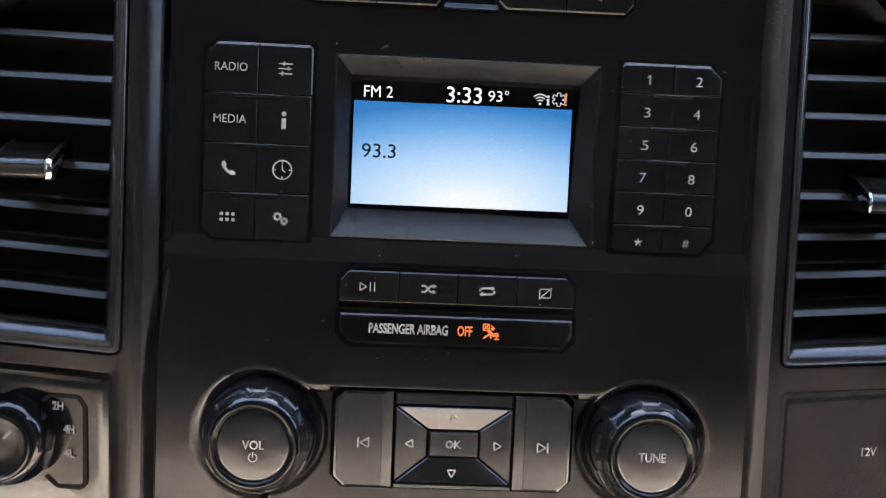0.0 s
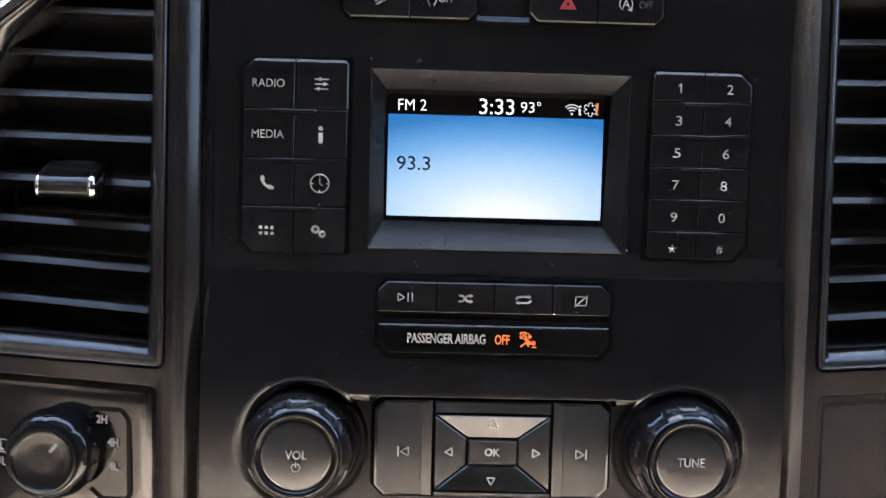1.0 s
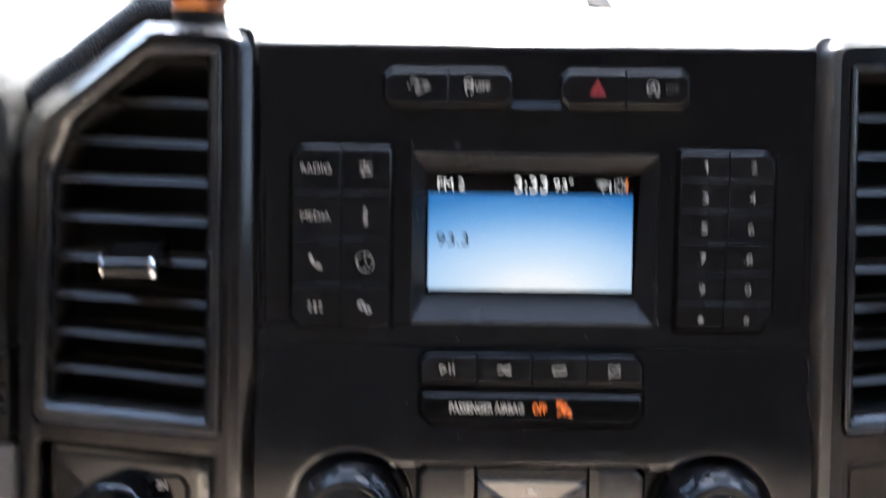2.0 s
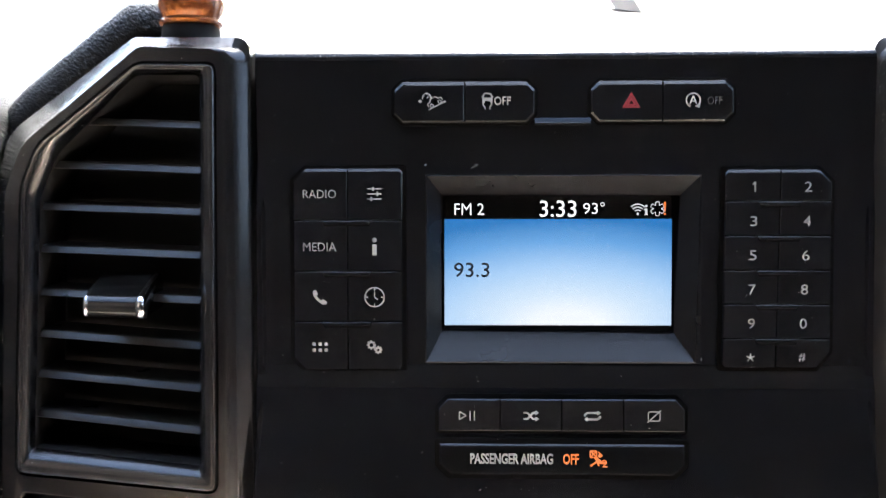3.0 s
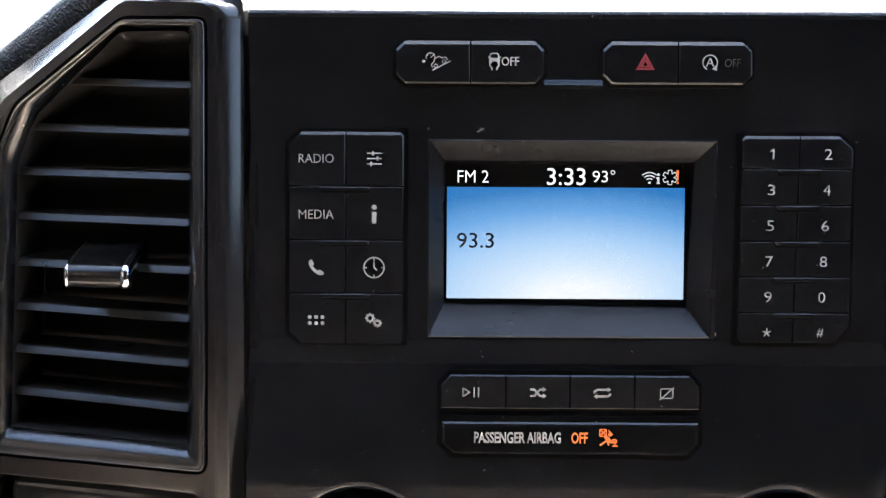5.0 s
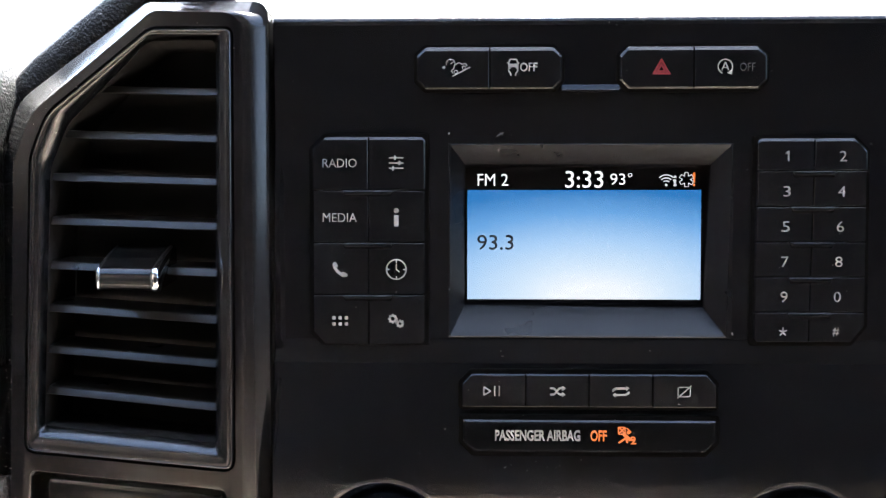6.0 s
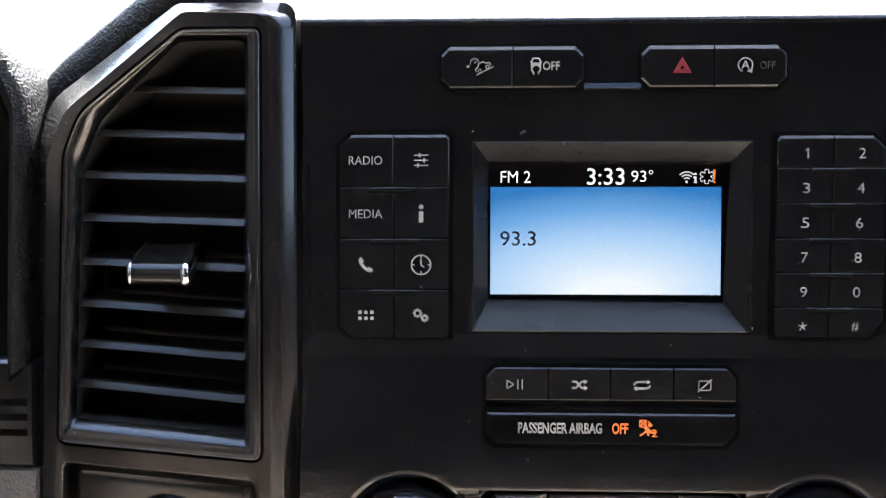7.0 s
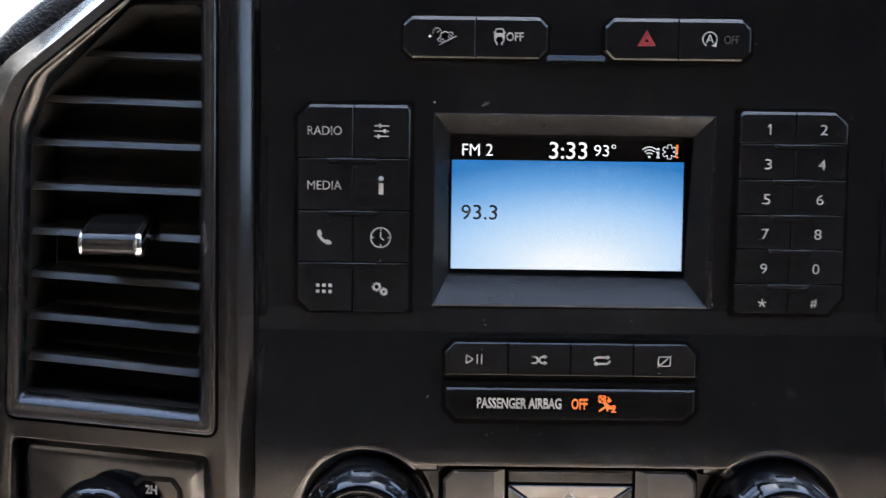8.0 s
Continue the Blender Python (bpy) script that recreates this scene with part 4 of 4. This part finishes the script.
# ---- four-wheel-drive switch under the driver's side vent ----
def drive_switch():
    top = thing("drive_mode_switch", (-18.8, 1.5, -17), "black four-wheel-drive selector plate with rotary knob and white letters", "switch")
    plate = lambda x, z=-11.5: 0.40 + SLOPE * (abs(x) - 14.5) + 0.019 * (z + 11.5) ** 2
    steps = ((0.20, 1.2), (0.20, 0.38), (0.22, 0.30), (0.27, 0.21), (0.35, 0.13), (0.45, 0.06), (0.58, 0.015), (0.70, 0.0))
    bm = bmesh.new()
    rings = [at_y(lower_l(by), lambda x, z, deep=deep: plate(x, z) + deep) for by, deep in steps]
    p2 = lower_l(0.70)
    for k in range(1, 8):
        rings.append(at_y([(x + (-18.5 - x) * k / 8, z + (-13.5 - z) * k / 8) for x, z in p2], plate))
    loft(bm, rings, (True, True))
    base = part("plate", bm, CAPMAT, top, "", 25)
    # a flat black strip, the shade of the channel that brackets the three positions
    path = [(-17.35, -11.42), (-17.0, -11.12), (-15.75, -11.1), (-15.43, -11.5), (-15.43, -14.8), (-15.6, -15.05), (-16.7, -15.08), (-17.2, -14.65)]
    bm = bmesh.new()
    for q in outline(path, 0.19, False):
        vs = [bm.verts.new((x, plate(x, z) - 0.03, z)) for x, z in q]
        bm.faces.new(vs)
    part("channel_shade", bm, GAP, base)
    raised = lambda x, z: plate(x, z) - 0.012
    lettering("2H", -16.90, -11.75, -16.40, -11.38, raised, INK, base, bold=0.035)
    lettering("4H", -16.39, -12.71, -15.88, -12.34, raised, INK, base, bold=0.035)
    lettering("4L", -16.36, -13.75, -15.89, -13.38, raised, INK, base, bold=0.035)
    lettering("PULL", -22.0, -14.0, -20.95, -13.6, raised, INK, base, bold=0.01)
    axle = outline([(-0.3, 0.3), (0.3, 0.3)], 0.06, False) + [bar(0, 0.3, 0, -0.1, 0.06), bar(-0.3, 0.3, -0.4, 0.18, 0.06), bar(0.3, 0.3, 0.4, 0.18, 0.06), bar(-0.15, -0.12, 0.15, -0.12, 0.09), bar(-0.2, -0.25, 0.2, -0.25, 0.06), disc(0, -0.12, 0.1)]
    printed("axle_symbol", axle, (-21.45, -13.12), raised, INK, base)
    c = (-18.63, -13.0)
    knob = part("knob", lathe([(0.9, 1.9), (1.0, 1.0), (1.86, 0.95), (1.94, 0.85), (1.95, 0.62), (1.92, 0.5), (1.88, 0.36), (1.84, 0.2), (1.74, -0.02), (1.56, -0.18), (1.44, -0.2), (1.2, -0.15)], c, 96, lambda a, r, y: r - (0.05 * (0.5 + 0.5 * math.cos(8 * a)) ** 3 if 1.7 < r < 1.92 and y < 0.4 else 0)), GLOSS, top, "glossy scalloped knob", 40)
    cap = part("cap", lathe([(1.1, -0.1), (1.44, -0.18), (1.45, -0.42), (1.39, -0.53), (1.30, -0.54), (1.20, -0.44), (1.10, -0.40), (0.5, -0.41)], c, 72), KEY, knob, "satin dark grey face", 40)
    printed("pointer", [bar(0.28, 0.32, 0.62, 0.70, 0.13)], c, -0.43, INK, knob, "white pointer line")


def power_panel():
    top = thing("power_socket_panel", (18.8, 2, -17), "dark grey plastic socket panel with white voltage mark", "dashboard panel")
    plate = lambda x, z=0: face_r(x) + 0.45
    p, p1, p2 = lower_r(0.12), lower_r(0.32), lower_r(0.62)
    bm = bmesh.new()
    loft(bm, [at_y(p, lambda x, z: plate(x) + 0.8), at_y(p, lambda x, z: plate(x) - 0.3), at_y(p1, lambda x, z: plate(x) - 0.3), at_y(p2, plate)], (True, True))
    base = part("plate", bm, POD, top, "", 25)
    lettering("12V", 18.5, -12.95, 19.28, -12.55, lambda x, z: plate(x) - 0.02, INK, base, bold=0.02)


drive_switch()
power_panel()


# ---- the padded dash: its top, the strip round the pod, the hood over the gauges ----
RISE = math.tan(radians(LEAN)) + 0.05


def dash_top():
    top = thing("dashboard", (0, 30, 0), "grained black dash top, glaring in the sun under the windshield", "dashboard")

    def pad(name, x0, x1, front, low, rise):
        bm = bmesh.new()
        rings = []
        for x in np.linspace(x0, x1, 13):
            back = 62 - 4 * (x / 75) ** 2
            high = [(y, low + 0.26 + (y - front - 0.4) * rise) for y in (front + 0.4, 14.0, 30.0, back)]
            rings.append([(x, front, low), (x, front + 0.1, low + 0.16)] + [(x, y, z) for y, z in high] + [(x, back, 2.0), (x, front, low - 2.3)])
        loft(bm, rings, (True, True))
        part(name, bm, LEATHER, top, "", 35)

    pad("center_pad", -12.25, 12.25, 0.62, 8.30, RISE)
    for s in (-1, 1):
        pad("side_pad", min(s * 12.3, s * 18.2), max(s * 12.3, s * 18.2), 4.2 if s < 0 else 5.2, 8.9, RISE)
        if s < 0:
            bm = bmesh.new()
            rings = []
            for k in range(8):
                t = k / 7
                x, y = -17.05 - 1.0 * t ** 1.6, 25.8 + 3.9 * t
                z = 8.9 + 0.26 + (y - 4.6) * RISE
                rings.append([(x - 0.09, y, z - 0.02), (x - 0.07, y, z + 0.03), (x + 0.07, y, z + 0.03), (x + 0.09, y, z - 0.02)])
            loft(bm, rings, (True, True))
            part("seam", bm, GAP, top, "short dark curved seam in the dash top")
        pad("outer_pad", min(s * 18.25, s * 75), max(s * 18.25, s * 75), 9.0, 3.4, 0.2126)


dash_top()


def dash_tray():
    """The low dark grille at the foot of the windshield, and two added pale wedges."""
    top = thing("dash_grille", (-1, 55, 23), "low dark grille with toothed edge at the windshield's foot", "grille")
    part("bar", box_mesh(-13.1, 54.5, 23.9, 10.8, 56.0, 28.5, 0.1), GAP, top)
    # Added wedges, shaped to two pale patches on the dash top.
    for poly, y0, z0 in (([(-11.4, 16.6), (-11.4, 22.4), (-12.9, 20.6), (-14.7, 17.3), (-14.7, 16.6)], 35.0, 17.4), ([(16.0, 15.4), (15.9, 16.3), (11.8, 18.5), (8.9, 19.4), (6.9, 19.4), (8.7, 15.4)], 30.3, 16.2)):
        slope = lambda x, z, y0=y0, z0=z0: y0 + 0.6 * (z - z0)
        bm = loft(bmesh.new(), [at_y(poly, slope), at_y(poly, lambda x, z: slope(x, z) + 6.0)], (True, True))
        part("pale_wedge", bm, TAN, top, "added pale sloping wedge on the dash top")
    for k in range(18):
        x = -12.6 + 1.32 * k
        part("tooth", box_mesh(x, 54.6, 23.6, x + 0.7, 55.4, 24.1, 0.1), GAP, top)


dash_tray()


def pad_strip():
    """Grained strip that runs behind the driver's side pod's outer edge."""
    top = thing("pad_strip", (-24, 3, -17), "grained black padded strip along the edge of the pod", "dashboard")
    path = [(-16.4, 9.85), (-18.2, 9.95), (-21.2, 7.85), (-23.2, 6.42), (-24.0, 5.65), (-24.45, 4.7), (-24.7, 3.4), (-24.78, 2.0), (-24.8, -2), (-24.8, -5), (-24.8, -8)]
    sect = [(-0.35, 0.9), (-0.1, 0.2), (0.3, 0.0), (0.9, 0.0), (1.4, 0.3), (1.75, 0.9), (1.85, 5.0)]
    bm = bmesh.new()
    rows = []
    for i, (x, z) in enumerate(path):
        a, b = Vector(path[max(i - 1, 0)]), Vector(path[min(i + 1, len(path) - 1)])
        d = (b - a).normalized()
        out = Vector((-abs(d.y), abs(d.x))).normalized()
        rows.append([(x + out.x * u, face_l(x) + pod_edge(x, z) + 1.9 + y, z + out.y * u) for u, y in sect])
    loft(bm, rows, closed=False)
    part("padding", bm, LEATHER, top, "", 50)
    bm = bmesh.new()
    beads = []
    for row in rows:
        x, y, z = row[1]
        beads.append([(x + 0.06 * math.cos(a) + 0.05, y - 0.02 + 0.06 * math.sin(a), z - 0.05) for a in (0.0, 1.05, 2.1, 3.15, 4.2, 5.25)])
    loft(bm, beads, (True, True))
    part("seam", bm, GAP, top, "thin dark seam along the strip", 60)
    return top


pad_strip()


def gauge_hood():
    top = thing("gauge_cluster", (-30, 4, -10), "grained black hood round the dark gauge cluster", "gauge cluster")
    arch = [(-25.0, -6.1), (-24.95, -3), (-24.8, 3.0), (-24.75, 5.4), (-25.4, 7.0), (-27.2, 9.2), (-30, 11.2), (-36, 12.5), (-44, 12.8)]
    bm = bmesh.new()
    rows = []
    for x, z in arch:
        rows.append([(x - 0.9, 6.0, z - 0.9), (x - 0.55, 2.9, z - 0.45), (x - 0.2, 2.5, z - 0.1), (x + 0.15, 2.7, z + 0.2), (x + 0.3, 3.4, z + 0.35), (x + 0.3, 16, z + 0.6)])
    loft(bm, rows, closed=False)
    part("hood", bm, HOOD, top, "", 50)
    bm = bmesh.new()
    poly = [(-25.7, -6.0), (-25.6, 4.8), (-26.2, 6.4), (-28, 8.2), (-31, 10.0), (-44, 11.6), (-44, -6.0)]
    loft(bm, [at_y(poly, lambda x, z: 6.0 + 0.12 * z), at_y(poly, lambda x, z: 5.6 + 0.12 * z)], (True, True))
    part("lens", bm, LENS, top, "glossy dark gauge lens")
    low = thing("column_panel", (-26, 3, -10), "black plastic panel with dark vent slots beside the pod", "dashboard panel")
    body = part("panel", box_mesh(-44, 3.0, -10.3, -24.4, 6, -5.6, 0.15), CAPMAT, low)
    # Slightly proud near-black bars stand in for the slots' shade.
    for z in (-7.45, -8.1, -8.75):
        part("slot", box_mesh(-30, 2.97, z - 0.15, -24.75, 3.2, z + 0.15, 0.02), GAPSHADE, low)
    whole("lower_panel", box_mesh(-44, 3.1, -17.5, -24.35, 6, -10.35, 0.12), LOWER, "grey grained plastic lower dash panel beside the pod", "dashboard panel")


gauge_hood()


# ---- small bottle on the pod's top ----
def bottle():
    cx, cy, z0 = -15.45, 2.6, 9.05
    top = thing("small_bottle", (cx, cy, z0), "small amber bottle with a grey ribbed cap and dark foot", "bottle")

    def turned(name, prof, mat, label, ribs=0, twist=0.0):
        bm = bmesh.new()
        rings = []
        for r, z in prof:
            rings.append([(cx + (r + ribs * 0.04 * math.cos(18 * a + twist * z)) * math.cos(a), cy + (r + ribs * 0.04 * math.cos(18 * a + twist * z)) * math.sin(a), z0 + z) for a in [2 * math.pi * k / 54 for k in range(54)]])
        loft(bm, rings, (True, True))
        part(name, bm, mat, top, label, 40)

    turned("foot", [(1.15, 0.0), (1.22, 0.1), (1.2, 0.8), (1.1, 0.92)], GAP, "dark foot")
    turned("body", [(1.05, 0.85), (1.28, 0.92), (1.3, 1.05), (1.14, 1.2), (1.2, 1.35), (1.34, 1.75), (1.28, 2.05), (1.0, 2.15)], AMBER, "translucent amber body", 1, 1.0)
    turned("cap", [(0.95, 2.1), (1.12, 2.2), (1.14, 2.6), (1.0, 3.05), (0.8, 3.3), (0.4, 3.38)], GREYCAP, "grey ribbed cap", 1)


bottle()


# ---- dust ----
def dust():
    rng = random.Random(5)
    verts, faces = [], []

    def speck(x, y, z, r, long=1.0):
        a = rng.uniform(0, math.pi)
        n = len(verts)
        for k in range(5):
            q = 2 * math.pi * k / 5
            u, v = r * long * math.cos(q), r * math.sin(q) * rng.uniform(0.6, 1.1)
            verts.append((x + u * math.cos(a) - v * math.sin(a), y, z + u * math.sin(a) + v * math.cos(a)))
        verts.append((x, y - r * 0.6, z))
        faces.extend((n + k, n + (k + 1) % 5, n + 5) for k in range(5))

    while len(verts) < 6 * 210:
        x, z = rng.uniform(-11.8, 11.8), rng.uniform(-10, 8.2)
        if abs(x) < 5.6 and -4.1 < z < 3.7:
            continue
        on_keys = (abs(abs(x) - 8.45) < 2.2 and -4.2 < z < 3.8) or (abs(x) < 4.8 and -8.2 < z < -5.2) or (1.1 < abs(x) < 6.6 and 5.6 < z < 7.2)
        y = float(panel_y(x, z)) - 0.004 if not on_keys else ((-0.60 if z > -6.6 else -0.72) if z < -5 else -0.12 if z > 5 else -0.01)
        speck(x, y, z, rng.choice((0.006, 0.007, 0.008, 0.010, 0.013, 0.018)), rng.choice((1, 1, 1.6, 3)))
    for x, z, r, long in ((7.25, 0.22, 0.025, 1), (7.18, -1.17, 0.02, 1), (9.2, -1.08, 0.02, 1), (-5.43, 3.97, 0.04, 1.3), (5.5, -3.75, 0.025, 3)):
        y = float(panel_y(x, z)) - 0.004 if abs(x) < 6 else -0.01
        speck(x, y, z, r, long)
    for x, z, turn, long in ((-3.47, 3.92, 0.5, 0.16), (-3.42, 3.95, -0.7, 0.10), (-3.5, 3.88, 1.3, 0.08)):
        c, d, n = long * math.cos(turn), long * math.sin(turn), len(verts)
        for k in range(5):
            u = -1 + 0.5 * k
            bend = 0.03 * (1 - u * u)
            for w in (-0.011, 0.011):
                verts.append((x + c * u - d * bend, float(panel_y(x, z)) - 0.012 + w, z + d * u + c * bend + w))
        faces.extend((n + 2 * k, n + 2 * k + 1, n + 2 * k + 3, n + 2 * k + 2) for k in range(4))
    for _ in range(520):
        x = rng.uniform(-12, 12)
        z = 8.43 - abs(rng.gauss(0, 0.16))
        speck(x, float(panel_y(x, z)) - 0.004, z, rng.uniform(0.005, 0.015), rng.choice((1, 1, 2)))
    for _ in range(90):
        x, z = rng.uniform(-23, -13), rng.uniform(-9, 8.4)
        if 0.62 * (x + 17) + 8.3 < z or (-22 < x < -14 and -8.7 < z < 7.9 and z < 0.9 * (x + 21.3) + 4):
            continue
        speck(x, face_l(x) - 0.01, z, rng.uniform(0.01, 0.025))
    for _ in range(200):
        z = 8.4 - abs(rng.gauss(0, 2.4))
        u = rng.random() ** 0.8
        if z < 2.0 or (z < 6.0 and u > 0.15 + 0.2 * (z - 2.0)):
            continue
        cut = 0.62 * (u - 0.12 * (1 - math.exp(-u / 0.12))) / 0.88
        x = 12.36 + (1 - u) * (0.50 + 0.24 * (z + 17.6) / 26.1)
        speck(x, face_r(x) + cut - 0.012, z, rng.uniform(0.006, 0.018), rng.choice((1, 1, 2)))
    for k in range(210):
        t = rng.random()
        x, z = (-17.1 - 5.4 * t, 8.85 - 4.0 * t) if rng.random() < 0.6 else (-23.15 - 0.9 * t, 4 - 14 * t)
        speck(x + rng.uniform(-0.25, 0.25), face_l(x) - 0.02 + rng.uniform(0.05, 0.3), z + rng.uniform(-0.25, 0.25), rng.uniform(0.007, 0.022), rng.choice((1, 2)))
    data = bpy.data.meshes.new("dust")
    data.from_pydata(verts, [], faces)
    data.transform(CM)
    data.materials.append(DUST)
    tagged(new("dust", data), "pale dust specks lying on the black plastic", "dust", "", "stuff")


dust()
